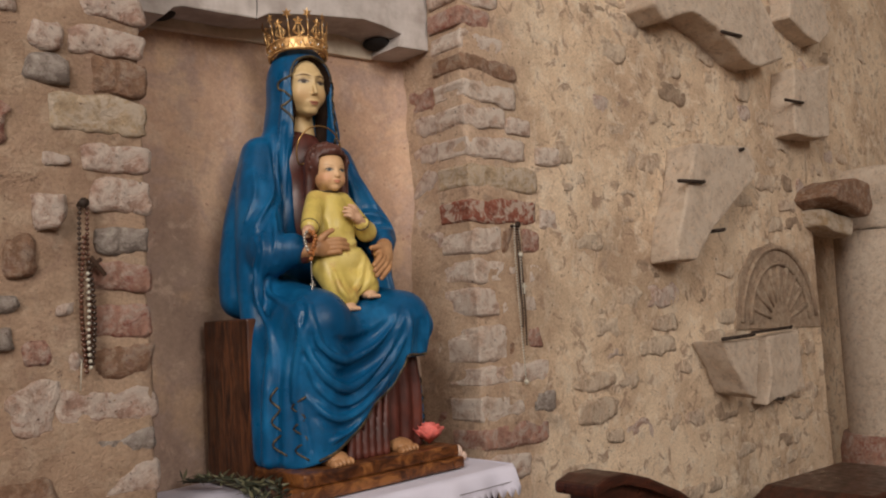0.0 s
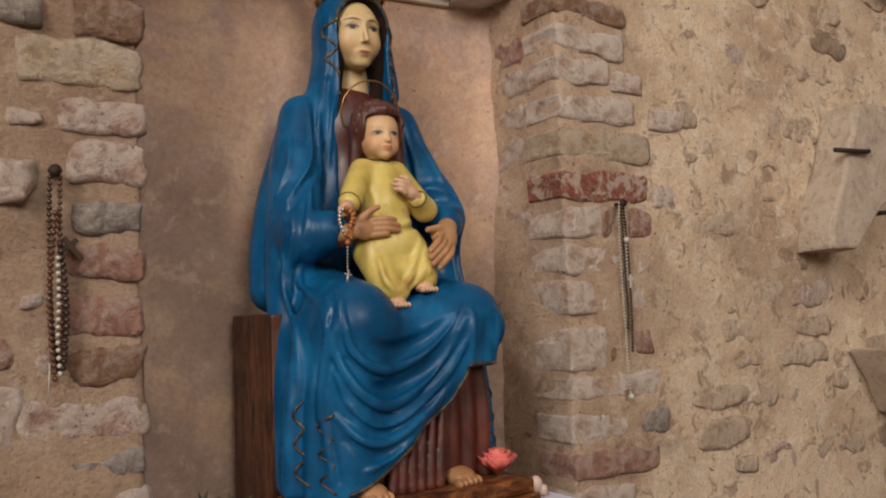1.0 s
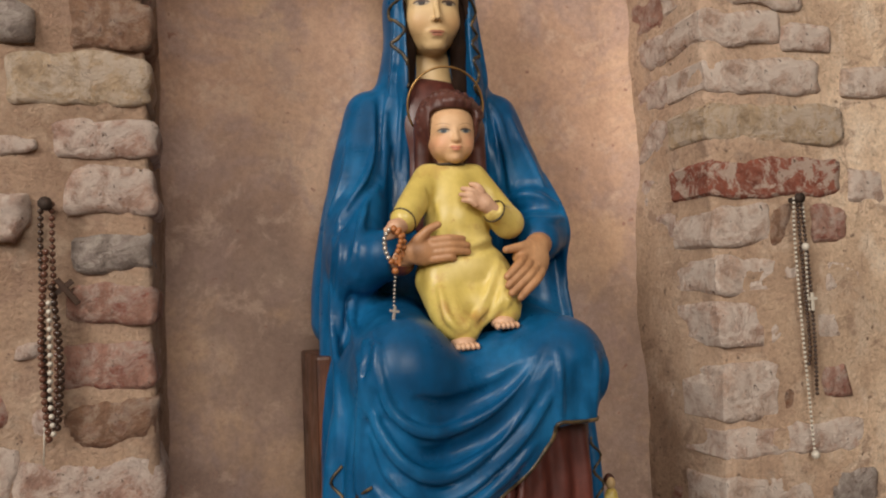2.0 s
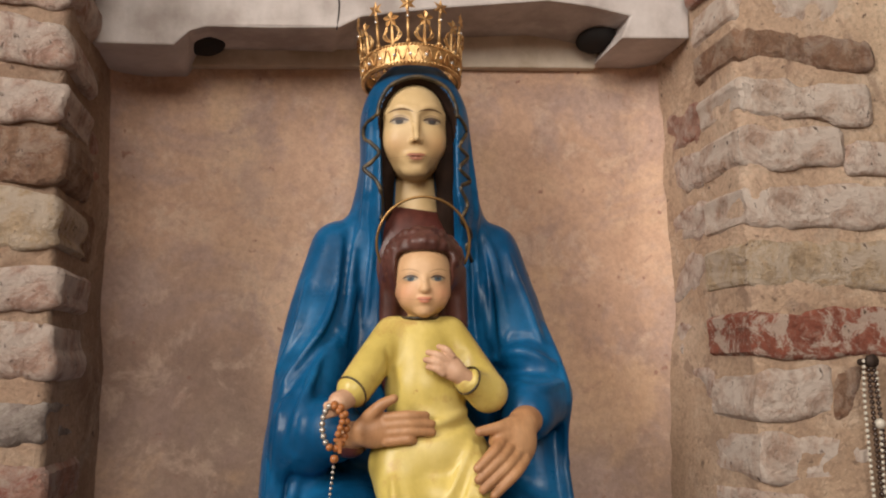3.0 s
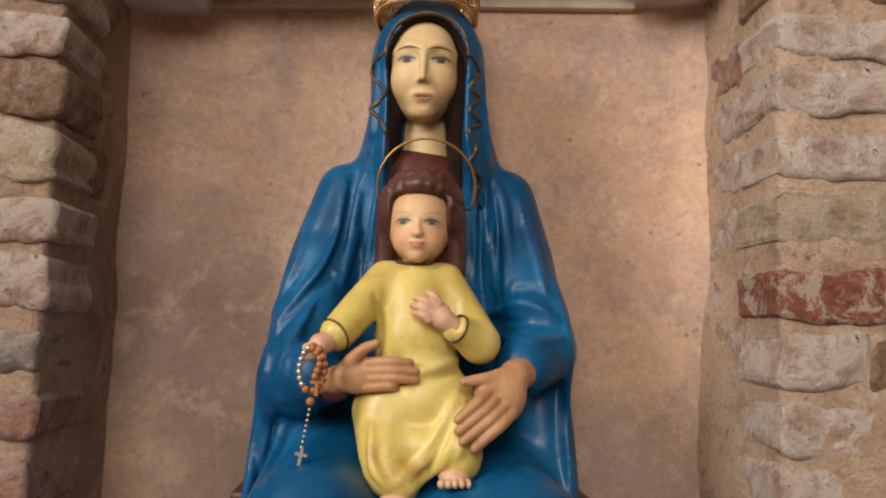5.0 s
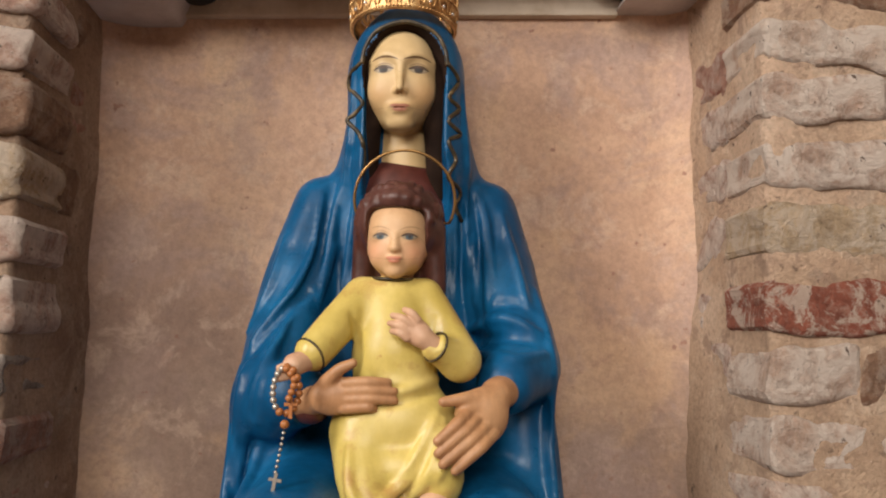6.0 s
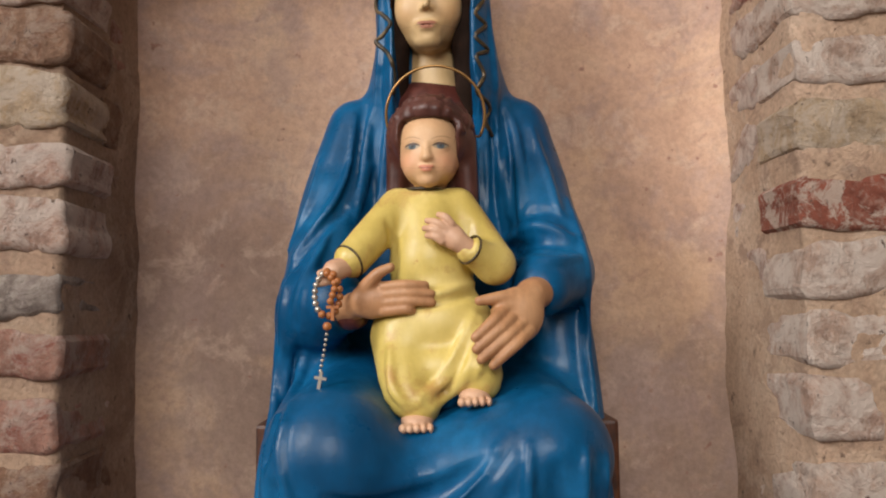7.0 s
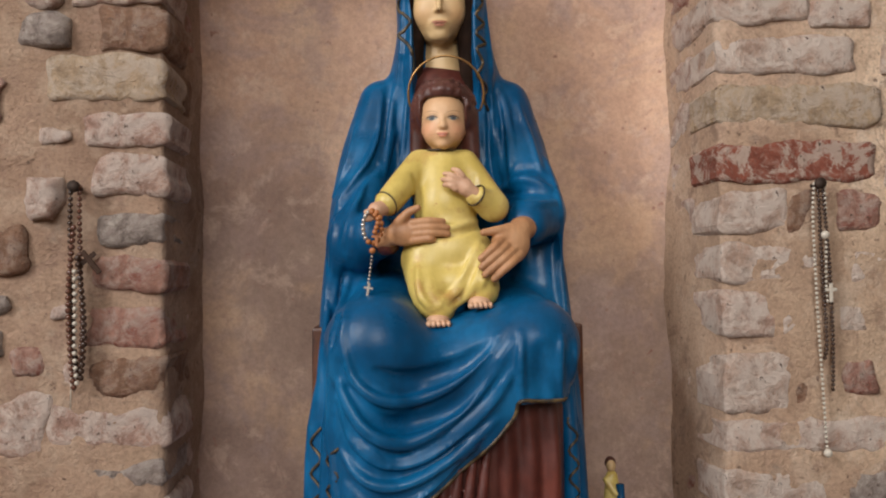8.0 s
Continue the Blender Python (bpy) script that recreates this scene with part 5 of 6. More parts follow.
hand.egg((0.098, -0.055, 1.519), (0.026, 0.016, 0.026), 0.009, turn=-40)
hand.egg((0.106, -0.048, 1.508), (0.018, 0.016, 0.024), 0.008, turn=-20)
for x0, z0, x1, z1 in ((0.081, 1.521, 0.047, 1.4915), (0.091, 1.514, 0.048, 1.4790), (0.100, 1.506, 0.0530, 1.4680), (0.107, 1.497, 0.066, 1.4615)):
    hand.limb([(x0, -0.064, z0), (x0 * 0.62 + x1 * 0.38 + 0.001, -0.079, z0 * 0.62 + z1 * 0.38 + 0.001), (x1, -0.085, z1)], [0.0074, 0.0070, 0.0054], 0.002, n=4)
hand.egg((0.086, -0.058, 1.527), (0.014, 0.010, 0.010), 0.008)
hand.egg((0.079, -0.062, 1.5225), (0.015, 0.0095, 0.010), 0.006, turn=35)
hand.limb([(0.100, -0.052, 1.537), (0.077, -0.066, 1.534), (0.053, -0.070, 1.5305)], [0.0095, 0.0074, 0.0056], 0.004, n=3)
figure.add(*hand.mesh(1), M_HAND)
small = Clay((-0.14, -0.12, 1.37), (0.09, 0.0, 1.65), 0.0016)
small.limb([(-0.092, -0.047, 1.572), (-0.106, -0.058, 1.566)], [0.0115, 0.0125], 0.004)
for dz in (-0.008, -0.002, 0.004):
    small.limb([(-0.106, -0.060, 1.564 + dz), (-0.121, -0.066, 1.559 + dz)], [0.0050, 0.0036], 0.002)
small.limb([(0.044, -0.051, 1.588), (0.030, -0.055, 1.598)], [0.0115, 0.0115], 0.004)
small.egg((0.022, -0.056, 1.6045), (0.0175, 0.0085, 0.0145), 0.005, turn=-32)
for x0, z0, x1, z1 in ((0.024, 1.6165, 0.010, 1.6275), (0.018, 1.6110, -0.003, 1.6210), (0.014, 1.6040, -0.006, 1.6125), (0.013, 1.5970, -0.003, 1.6040)):
    small.limb([(x0, -0.060, z0), ((x0 + x1) / 2, -0.0605, (z0 + z1) / 2 + 0.002), (x1, -0.052, z1)], [0.0048, 0.0046, 0.0036], 0.0012, n=3)
for cx, cy, cz in ((-0.016, -0.078, 1.398), (0.047, -0.070, 1.424)):
    small.egg((cx, cy + 0.012, cz + 0.004), (0.018, 0.020, 0.011), 0.006)
    for i in range(5):
        small.egg((cx - 0.015 + 0.0074 * i, cy - 0.009 + 0.0008 * i, cz - 0.0015), (0.0048 - 0.0004 * i, 0.008, 0.0055), 0.0015)
figure.add(*small.mesh(1), M_CHILD_HAND)
feet = Clay((-0.13, -0.18, 1.075), (0.13, -0.05, 1.13), 0.002)
for cx, cy in ((-0.098, -0.118), (0.085, -0.108)):
    feet.egg((cx, cy + 0.015, 1.092), (0.027, 0.038, 0.018), 0.006)
    for i in range(5):
        feet.egg((cx - 0.024 + 0.0115 * i, cy - 0.020 + 0.002 * i, 1.087), (0.0068 - 0.0005 * i, 0.013, 0.0085), 0.002)
figure.add(*feet.mesh(1), M_HAND)
statue = tagged(figure.build("statue"), "painted wooden statue of seated robed mother with child, deep blue mantle", "statue")


# ---- what carries the statue ----
pedestal = tagged(new("wooden_pedestal"), "dark varnished wooden throne block on stepped plinth", "pedestal")
part("seat_block", box((-0.210, 0.03, 1.03), (0.225, 0.222, 1.388), 0.005), M_THRONE, pedestal)
part("plinth_step", box((-0.218, -0.166, 1.0305), (0.212, 0.028, 1.056), 0.006), M_PLINTH, pedestal)
part("plinth_top", box((-0.207, -0.158, 1.056), (0.204, 0.028, 1.083), 0.006), M_PLINTH, pedestal)

table = tagged(new("altar_table"), "small dark wooden altar table under white cloth", "table")
part("tabletop", box((-0.37, -0.215, 0.985), (0.30, 0.238, 1.024), 0.004), M_PEW, table)
for x in (-0.33, 0.26):
    for y in (-0.17, 0.20):
        part("leg", box((x - 0.025, y - 0.025, 0), (x + 0.025, y + 0.025, 0.985), 0.004), M_PEW, table)
part("front_apron", box((-0.30, -0.19, 0.90), (0.23, -0.17, 0.985), 0.003), M_PEW, table)
part("side_apron", box((-0.345, -0.14, 0.90), (-0.325, 0.17, 0.985), 0.003), M_PEW, table)
part("side_apron", box((0.255, -0.14, 0.90), (0.275, 0.17, 0.985), 0.003), M_PEW, table)


def cloth_edge(a, b, out, drop, nteeth):
    """A hanging border that ends in pointed lace."""
    verts, faces = [], []
    n = nteeth * 8
    rows = [0.0, 0.25, 0.55, 0.78, 1.0]
    for i in range(n + 1):
        t = i / n
        tooth = abs(math.sin(math.pi * t * nteeth))
        for q in rows:
            d = drop * q * (1 if q < 0.9 else 0.93 + 0.30 * tooth)
            wave = 0.006 * math.sin(t * 19 + 1) * q + 0.004 * math.sin(t * 47) * q
            bulge = 0.016 * math.sqrt(q) + wave
            verts.append((a[0] + (b[0] - a[0]) * t + out[0] * bulge, a[1] + (b[1] - a[1]) * t + out[1] * bulge, 1.0285 - d - 0.002 * q))
    m = len(rows)
    for i in range(n):
        for j in range(m - 1):
            faces.append((i * m + j, (i + 1) * m + j, (i + 1) * m + j + 1, i * m + j + 1))
    return verts, faces


cloth = tagged(new("tablecloth"), "white linen tablecloth with pointed lace border on altar table", "tablecloth")
g = 30
top = [(-0.376 + 0.682 * i / g, -0.222 + 0.464 * j / g, 1.0275 + 0.0012 * math.sin(i * 0.9 + 2) * math.sin(j * 0.7)) for i in range(g + 1) for j in range(g + 1)]
mesh_object("cloth_top", top, [(i * (g + 1) + j, (i + 1) * (g + 1) + j, (i + 1) * (g + 1) + j + 1, i * (g + 1) + j + 1) for i in range(g) for j in range(g)], M_LINEN, cloth)
for a, b, out, teeth in (((-0.376, -0.222), (0.306, -0.222), (0, -1), 34), ((-0.376, 0.242), (-0.376, -0.222), (-1, 0), 23), ((0.306, -0.222), (0.306, 0.02), (1, 0), 12)):
    lace = mesh_object("lace_border", *cloth_edge(a, b, out, 0.052, teeth), M_LINEN, cloth)
    # dark beads in place of lace holes, their shade put into colour
    holes = [Vector((a[0] + (b[0] - a[0]) * q + out[0] * 0.0175, a[1] + (b[1] - a[1]) * q + out[1] * 0.0175, 0.994)) for q in np.linspace(0.01, 0.99, teeth * 3)]
    mesh_object("openwork_dots", *joined(*[ball(h, 0.0016, 4, 6) for h in holes]), M_IRON, cloth)
    mod = lace.modifiers.new("thick", "SOLIDIFY")
    mod.thickness = 0.0015

# ---- crown ----
crown = tagged(new("crown"), "gilded filigree crown with stars and lilies, worn by statue", "crown")
CC, CZ = Vector((0.002, 0.110, 0)), 2.000


def on_crown(a, z, out=0.0):
    r = 0.0670 + 0.10 * (z - CZ) + out
    return Vector((CC.x + r * math.sin(a), CC.y - r * math.cos(a) + 0.11 * (z - CZ), z + 0.11 * r * math.cos(a)))


bv, bf = [], []
for i in range(72):
    a = 2 * math.pi * i / 72
    for z, o in ((CZ, 0.0), (CZ + 0.002, 0.002), (CZ + 0.006, 0.0015), (CZ + 0.016, 0.0008), (CZ + 0.026, 0.0015), (CZ + 0.030, 0.002), (CZ + 0.032, 0.0), (CZ + 0.031, -0.002), (CZ + 0.001, -0.002)):
        bv.append(on_crown(a, z, o))
for i in range(72):
    for j in range(9):
        bf.append((i * 9 + j, ((i + 1) % 72) * 9 + j, ((i + 1) % 72) * 9 + (j + 1) % 9, i * 9 + (j + 1) % 9))
band = mesh_object("band", bv, bf, M_GOLD, crown)
for z in (CZ + 0.004, CZ + 0.029):
    mesh_object("beaded_rim", *joined(*[ball(on_crown(2 * math.pi * i / 90, z, 0.002), 0.0021, 4, 6) for i in range(90)]), M_GOLD, band)
arches = [tube(spline([on_crown(math.pi * i / 15 - 0.08, CZ + 0.008, 0.002), on_crown(math.pi * i / 15, CZ + 0.024, 0.003), on_crown(math.pi * i / 15 + 0.08, CZ + 0.008, 0.002)], 4), 0.0012, 5) for i in range(30)]
mesh_object("filigree", *joined(*arches), M_GOLD, band)
for i in range(20):
    mesh_object("gem", *ball(on_crown(2 * math.pi * (i + 0.5) / 20, CZ + 0.015, 0.002), 0.0026, 5, 7), M_GEM, band)


def star(c, a, r, points=6):
    """A pointed star with a raised middle, facing outwards."""
    right, up, outw = Vector((math.cos(a), math.sin(a), 0)), Vector((0, 0, 1)), Vector((math.sin(a), -math.cos(a), 0))
    v = [c + outw * 0.0022, c - outw * 0.0012]
    for i in range(points * 2):
        q = math.pi * i / points + math.pi / 2
        rr = r if i % 2 == 0 else r * 0.42
        v.append(c + rr * (math.cos(q) * right + math.sin(q) * up))
    n = points * 2
    f = [(0, 2 + i, 2 + (i + 1) % n) for i in range(n)] + [(1, 2 + (i + 1) % n, 2 + i) for i in range(n)]
    return v, f


def flower(c, a, r):
    right, up, outw = Vector((math.cos(a), math.sin(a), 0)), Vector((0, 0, 1)), Vector((math.sin(a), -math.cos(a), 0))
    v, f = [], []
    for i in range(5):
        q = 2 * math.pi * i / 5 + math.pi / 2
        d, s = math.cos(q) * right + math.sin(q) * up, -math.sin(q) * right + math.cos(q) * up
        n = len(v)
        v += [c + outw * 0.001, c + 0.55 * r * d + 0.30 * r * s + outw * 0.0025, c + r * d, c + 0.55 * r * d - 0.30 * r * s + outw * 0.0025, c + 0.5 * r * d - outw * 0.001]
        f += [(n, n + 1, n + 2, n + 3), (n, n + 4, n + 1), (n + 1, n + 4, n + 2), (n + 2, n + 4, n + 3), (n + 3, n + 4, n)]
    return v, f


for i in range(10):
    a = radians(36 * i - 11)
    mesh_object("spike", *joined(tube([on_crown(a, CZ + 0.030), on_crown(a, CZ + 0.079)], [0.0023, 0.0017], 7), ball(on_crown(a, CZ + 0.034), 0.0036, 5, 8), ball(on_crown(a, CZ + 0.068), 0.0032, 5, 8)), M_GOLD, crown)
    mesh_object("star", *star(on_crown(a, CZ + 0.0865, 0.001), a, 0.0135), M_GOLD, crown, smooth=False)
    mesh_object("gem", *ball(on_crown(a, CZ + 0.068, 0.0026), 0.0021, 5, 7), M_GEM, crown)
    a += radians(18)
    leaves = [tube(spline([on_crown(a, CZ + 0.034), on_crown(a + s * 0.11, CZ + 0.037 + 0.004 * k), on_crown(a + s * (0.19 - 0.05 * k), CZ + 0.045 + 0.006 * k), on_crown(a + s * 0.085, CZ + 0.052 + 0.004 * k)], 4), 0.0013, 5) for s in (-1, 1) for k in (0, 1)]
    mesh_object("lily", *joined(tube([on_crown(a, CZ + 0.030), on_crown(a, CZ + 0.062)], [0.0030, 0.0016], 6), *leaves, flower(on_crown(a, CZ + 0.066, 0.001), a, 0.0125)), M_GOLD, crown, smooth=False)

# halo wire behind the child's head
ring = [Vector((0.009 + 0.062 * math.cos(t), 0.052 - 0.012 * math.sin(t), 1.766 + 0.060 * math.sin(t))) for t in np.linspace(-0.45, math.pi + 0.55, 44)]
halo = tagged(mesh_object("halo", *joined(tube(ring, 0.0019, 8), tube([ring[0], Vector((0.03, 0.04, 1.735))], 0.0016, 6), tube([ring[-1], Vector((-0.035, 0.04, 1.735))], 0.0016, 6)), M_BRASS), "thin brass halo hoop behind statue child's head", "halo")

# ---- rosaries ----
BEADS = {}


def bead(parent, p, r, mat, name="bead"):
    key = (r, mat.name)
    if key not in BEADS:
        me = bpy.data.meshes.new("bead")
        v, f = ball((0, 0, 0), r, 5, 7)
        me.from_pydata([tuple(q) for q in v], [], f)
        me.shade_smooth()
        me.materials.append(mat)
        BEADS[key] = me
    ob = new(name, BEADS[key])
    ob.parent, ob.location = parent, p
    return ob


def cross_mesh(name, c, h, mat, parent, turn=0.0):
    m = Matrix.Translation(c) @ Matrix.Rotation(radians(turn), 4, "Y")
    pieces = []
    for lo, hi in (((-0.09 * h, -0.05 * h, -0.5 * h), (0.09 * h, 0.05 * h, 0.5 * h)), ((-0.32 * h, -0.04 * h, 0.08 * h), (0.32 * h, 0.04 * h, 0.25 * h))):
        b = box(lo, hi, 0.02 * h, 1)
        b.verts.index_update()
        pieces.append(([m @ v.co for v in b.verts], [tuple(v.index for v in f.verts) for f in b.faces]))
        b.free()
    return mesh_object(name, *joined(*pieces), mat, parent, smooth=False)


def hanging_chain(thing, pts, n, r, mat):
    fine = spline(pts, 10)
    length = np.concatenate([[0], np.cumsum([(b - a).length for a, b in zip(fine, fine[1:])])])
    P = np.array([tuple(p) for p in fine])
    for s in np.linspace(0, length[-1], n):
        bead(thing, Vector([np.interp(s, length, P[:, k]) for k in range(3)]), r, mat)
    mesh_object("cord", *tube(fine, r * 0.2, 5), M_IRON, thing)


def wall_nail(x, z):
    ob = mesh_object("nail", *joined(tube([Vector((x, 0.03, z)), Vector((x, -0.024, z + 0.003))], 0.0045, 8), tube([Vector((x, -0.024, z + 0.003)), Vector((x, -0.030, z + 0.0035))], 0.009, 9)), M_IRON)
    tagged(ob, "rusty iron nail driven into the old wall", "nail", "nails of the wall rosaries")
    return ob


for x, z in ((0.598, 1.604), (-0.556, 1.604)):
    wall_nail(x, z)
ros_e = tagged(new("rosary"), "long bead rosary of pale and dark strands on nail", "rosary")
hanging_chain(ros_e, [(0.590, -0.022, 1.607), (0.588, -0.020, 1.55), (0.592, -0.019, 1.40), (0.598, -0.018, 1.27), (0.601, -0.018, 1.19)], 56, 0.0027, M_BEAD_PALE)
hanging_chain(ros_e, [(0.607, -0.022, 1.607), (0.609, -0.020, 1.55), (0.607, -0.019, 1.44), (0.608, -0.019, 1.42)], 25, 0.0027, M_BEAD_PALE)
hanging_chain(ros_e, [(0.597, -0.021, 1.602), (0.601, -0.0195, 1.48), (0.606, -0.018, 1.36), (0.602, -0.018, 1.33)], 40, 0.0034, M_BEAD_DARK)
hanging_chain(ros_e, [(0.604, -0.021, 1.602), (0.613, -0.0195, 1.48), (0.616, -0.018, 1.36), (0.614, -0.018, 1.28)], 46, 0.0034, M_BEAD_DARK)
bead(ros_e, (0.605, -0.024, 1.525), 0.0072, M_BEAD_PALE, "medal")
bead(ros_e, (0.602, -0.019, 1.180), 0.0072, M_BEAD_PALE, "medal")
cross_mesh("cross", (0.612, -0.024, 1.433), 0.030, M_BEAD_PALE, ros_e)

ros_w = tagged(new("rosary"), "bundle of dark and glassy rosary beads on nail", "rosary")
hanging_chain(ros_w, [(-0.562, -0.022, 1.607), (-0.563, -0.020, 1.53), (-0.560, -0.018, 1.40), (-0.552, -0.018, 1.325)], 32, 0.0040, M_BEAD_DARK)
hanging_chain(ros_w, [(-0.549, -0.022, 1.607), (-0.549, -0.020, 1.53), (-0.546, -0.018, 1.40), (-0.550, -0.018, 1.322)], 32, 0.0040, M_BEAD_GLASS)
hanging_chain(ros_w, [(-0.556, -0.026, 1.545), (-0.563, -0.026, 1.45), (-0.562, -0.024, 1.38), (-0.556, -0.023, 1.308)], 26, 0.0046, M_BEAD_GLASS)
hanging_chain(ros_w, [(-0.550, -0.027, 1.50), (-0.543, -0.026, 1.44), (-0.541, -0.024, 1.38), (-0.546, -0.023, 1.322)], 19, 0.0048, M_BEAD_DARK)
hanging_chain(ros_w, [(-0.553, -0.030, 1.48), (-0.552, -0.030, 1.42), (-0.553, -0.028, 1.36), (-0.550, -0.027, 1.315)], 16, 0.0036, M_BEAD_PALE)
mesh_object("cord", *tube([Vector((-0.562, -0.016, 1.33)), Vector((-0.564, -0.014, 1.275))], 0.001, 5), M_BEAD_PALE, ros_w)
cross_mesh("cross", (-0.532, -0.022, 1.494), 0.042, M_BEAD_DARK, ros_w, -38)

ros_h = tagged(new("rosary"), "small wooden bead rosary with silver cross, held by statue", "rosary")
loop = [Vector((-0.112 + 0.0135 * math.sin(t), -0.074 - 0.004 * math.sin(2 * t), 1.540 + 0.024 * math.cos(t))) for t in np.linspace(0, 2 * math.pi, 24)]
hanging_chain(ros_h, loop[:14], 9, 0.0044, M_BEAD_WOOD)
hanging_chain(ros_h, loop[13:], 9, 0.0036, M_SILVER)
hanging_chain(ros_h, [(-0.112, -0.077, 1.562), (-0.103, -0.079, 1.550), (-0.108, -0.078, 1.532)], 6, 0.0042, M_BEAD_WOOD)
bead(ros_h, (-0.112, -0.0745, 1.505), 0.0050, M_BEAD_WOOD, "medal")
cross_mesh("wooden_cross", (-0.106, -0.076, 1.522), 0.022, M_BEAD_WOOD, ros_h)
hanging_chain(ros_h, [(-0.112, -0.074, 1.502), (-0.115, -0.078, 1.478), (-0.118, -0.084, 1.458)], 9, 0.0020, M_SILVER)
cross_mesh("cross", (-0.1185, -0.0855, 1.447), 0.021, M_SILVER, ros_h, 10)

# ---- small offerings ----
pieces = []
for k, (n, r, tilt_) in enumerate(((3, 0.012, 0.15), (5, 0.018, 0.38), (7, 0.024, 0.62), (8, 0.028, 0.9))):
    for i in range(n):
        a = 2 * math.pi * i / n + k * 0.5
        d, s = Vector((math.cos(a), math.sin(a), 0)), Vector((-math.sin(a), math.cos(a), 0))
        lift = math.cos(tilt_)
        base, tip = Vector((0, 0, 0)), d * r * math.sin(tilt_) + Vector((0, 0, 0.010 + 0.026 * lift))
        v = [base, tip * 0.55 + s * r * 0.5 + d * 0.002, tip * 1.0 + s * r * 0.33 + d * 0.003, tip * 1.02 + d * 0.005 - Vector((0, 0, 0.002)), tip * 1.0 - s * r * 0.33 + d * 0.003, tip * 0.55 - s * r * 0.5 + d * 0.002]
        pieces.append(([Vector((0.160, -0.108, 1.086)) + q * 1.35 for q in v], [(0, 1, 2, 3), (0, 3, 4, 5)]))
rose = tagged(mesh_object("rose", *joined(*pieces), M_ROSE), "coral pink silk rose lying on the wooden plinth", "flower")
rose_mod = rose.modifiers.new("thick", "SOLIDIFY")
rose_mod.thickness = 0.0012
shell = tagged(mesh_object("petal_cup", *joined(ball((0.262, -0.09, 1.052), (0.013, 0.012, 0.016), 7, 12), ball((0.275, -0.094, 1.040), (0.010, 0.010, 0.011), 7, 12)), M_PETAL), "cream wax rosebud beside the plinth on cloth", "ornament")

olive = tagged(new("olive_branch"), "dried olive twigs with narrow leaves on the tablecloth", "branch")
rng = random.Random(11)
for pts in ([(-0.28, 0.20, 1.045), (-0.25, 0.10, 1.05), (-0.235, 0.0, 1.046), (-0.25, -0.09, 1.04)], [(-0.25, 0.17, 1.05), (-0.235, 0.06, 1.055), (-0.222, -0.03, 1.05)],
            [(-0.24, 0.02, 1.05), (-0.27, -0.08, 1.045), (-0.33, -0.17, 1.036)], [(-0.235, -0.01, 1.05), (-0.225, -0.08, 1.06), (-0.235, -0.13, 1.04)]):
    line = spline(pts, 8)
    mesh_object("twig", *tube(line, 0.002, 6), M_TWIG, olive)
    for p in line:
        for _ in range(4):
            d = Vector((rng.uniform(-1, 1), rng.uniform(-1, 1), rng.uniform(-0.15, 0.6))).normalized()
            s = d.cross(Vector((rng.uniform(-1, 1), rng.uniform(-1, 1), 1))).normalized()
            l = rng.uniform(0.018, 0.034)
            q = p + Vector((0, 0, 0.002))
            v = [q, q + d * l * 0.5 + s * l * 0.13, q + d * l, q + d * l * 0.5 - s * l * 0.13, q + d * l * 0.5 + d.cross(s) * 0.0015]
            for w in v:
                w.z = max(w.z, 1.030)
            mesh_object("leaf", v, [(0, 1, 4), (1, 2, 4), (2, 3, 4), (3, 0, 4)], rng.choice([M_LEAF, M_LEAF, M_LEAF_PALE]), olive, smooth=False)

mini = Sculpture()
fig = Clay((0.25, 0.05, 1.025), (0.33, 0.15, 1.17), 0.0018)
fig.limb([(0.288, 0.10, 1.035), (0.287, 0.10, 1.09), (0.286, 0.10, 1.125)], [0.019, 0.015, 0.010], 0.006)
fig.limb([(0.276, 0.096, 1.12), (0.288, 0.084, 1.10)], [0.006, 0.005], 0.004)
mini.add(*fig.mesh(1), M_YELLOW)
mini.add(*ball((0.285, 0.10, 1.143), (0.0085, 0.009, 0.011), 7, 10), M_FACE)
mini.add(*ball((0.285, 0.104, 1.147), (0.0098, 0.009, 0.011), 7, 10), M_HAIR)
mini.add(*tube([Vector((0.296, 0.086, 1.115)), Vector((0.298, 0.083, 1.04))], 0.007, 8), M_BLUE)
tagged(mini.build("figurine"), "tiny painted figurine in yellow and blue robe", "statue")

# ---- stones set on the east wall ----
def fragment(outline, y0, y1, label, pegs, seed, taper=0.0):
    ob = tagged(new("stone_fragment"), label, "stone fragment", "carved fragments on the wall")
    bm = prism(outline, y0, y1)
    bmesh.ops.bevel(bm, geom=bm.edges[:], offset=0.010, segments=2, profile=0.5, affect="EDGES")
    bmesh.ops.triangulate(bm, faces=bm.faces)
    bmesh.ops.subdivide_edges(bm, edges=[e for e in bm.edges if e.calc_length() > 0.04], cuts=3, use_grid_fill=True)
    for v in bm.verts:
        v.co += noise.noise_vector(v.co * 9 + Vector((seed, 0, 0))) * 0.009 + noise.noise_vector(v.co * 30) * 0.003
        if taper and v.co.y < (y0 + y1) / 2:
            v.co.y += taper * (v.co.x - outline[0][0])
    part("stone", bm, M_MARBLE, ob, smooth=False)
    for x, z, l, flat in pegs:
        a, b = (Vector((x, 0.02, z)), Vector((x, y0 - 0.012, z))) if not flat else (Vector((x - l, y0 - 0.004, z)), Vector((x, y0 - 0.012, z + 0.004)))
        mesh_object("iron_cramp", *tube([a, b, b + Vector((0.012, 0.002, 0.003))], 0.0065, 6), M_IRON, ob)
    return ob


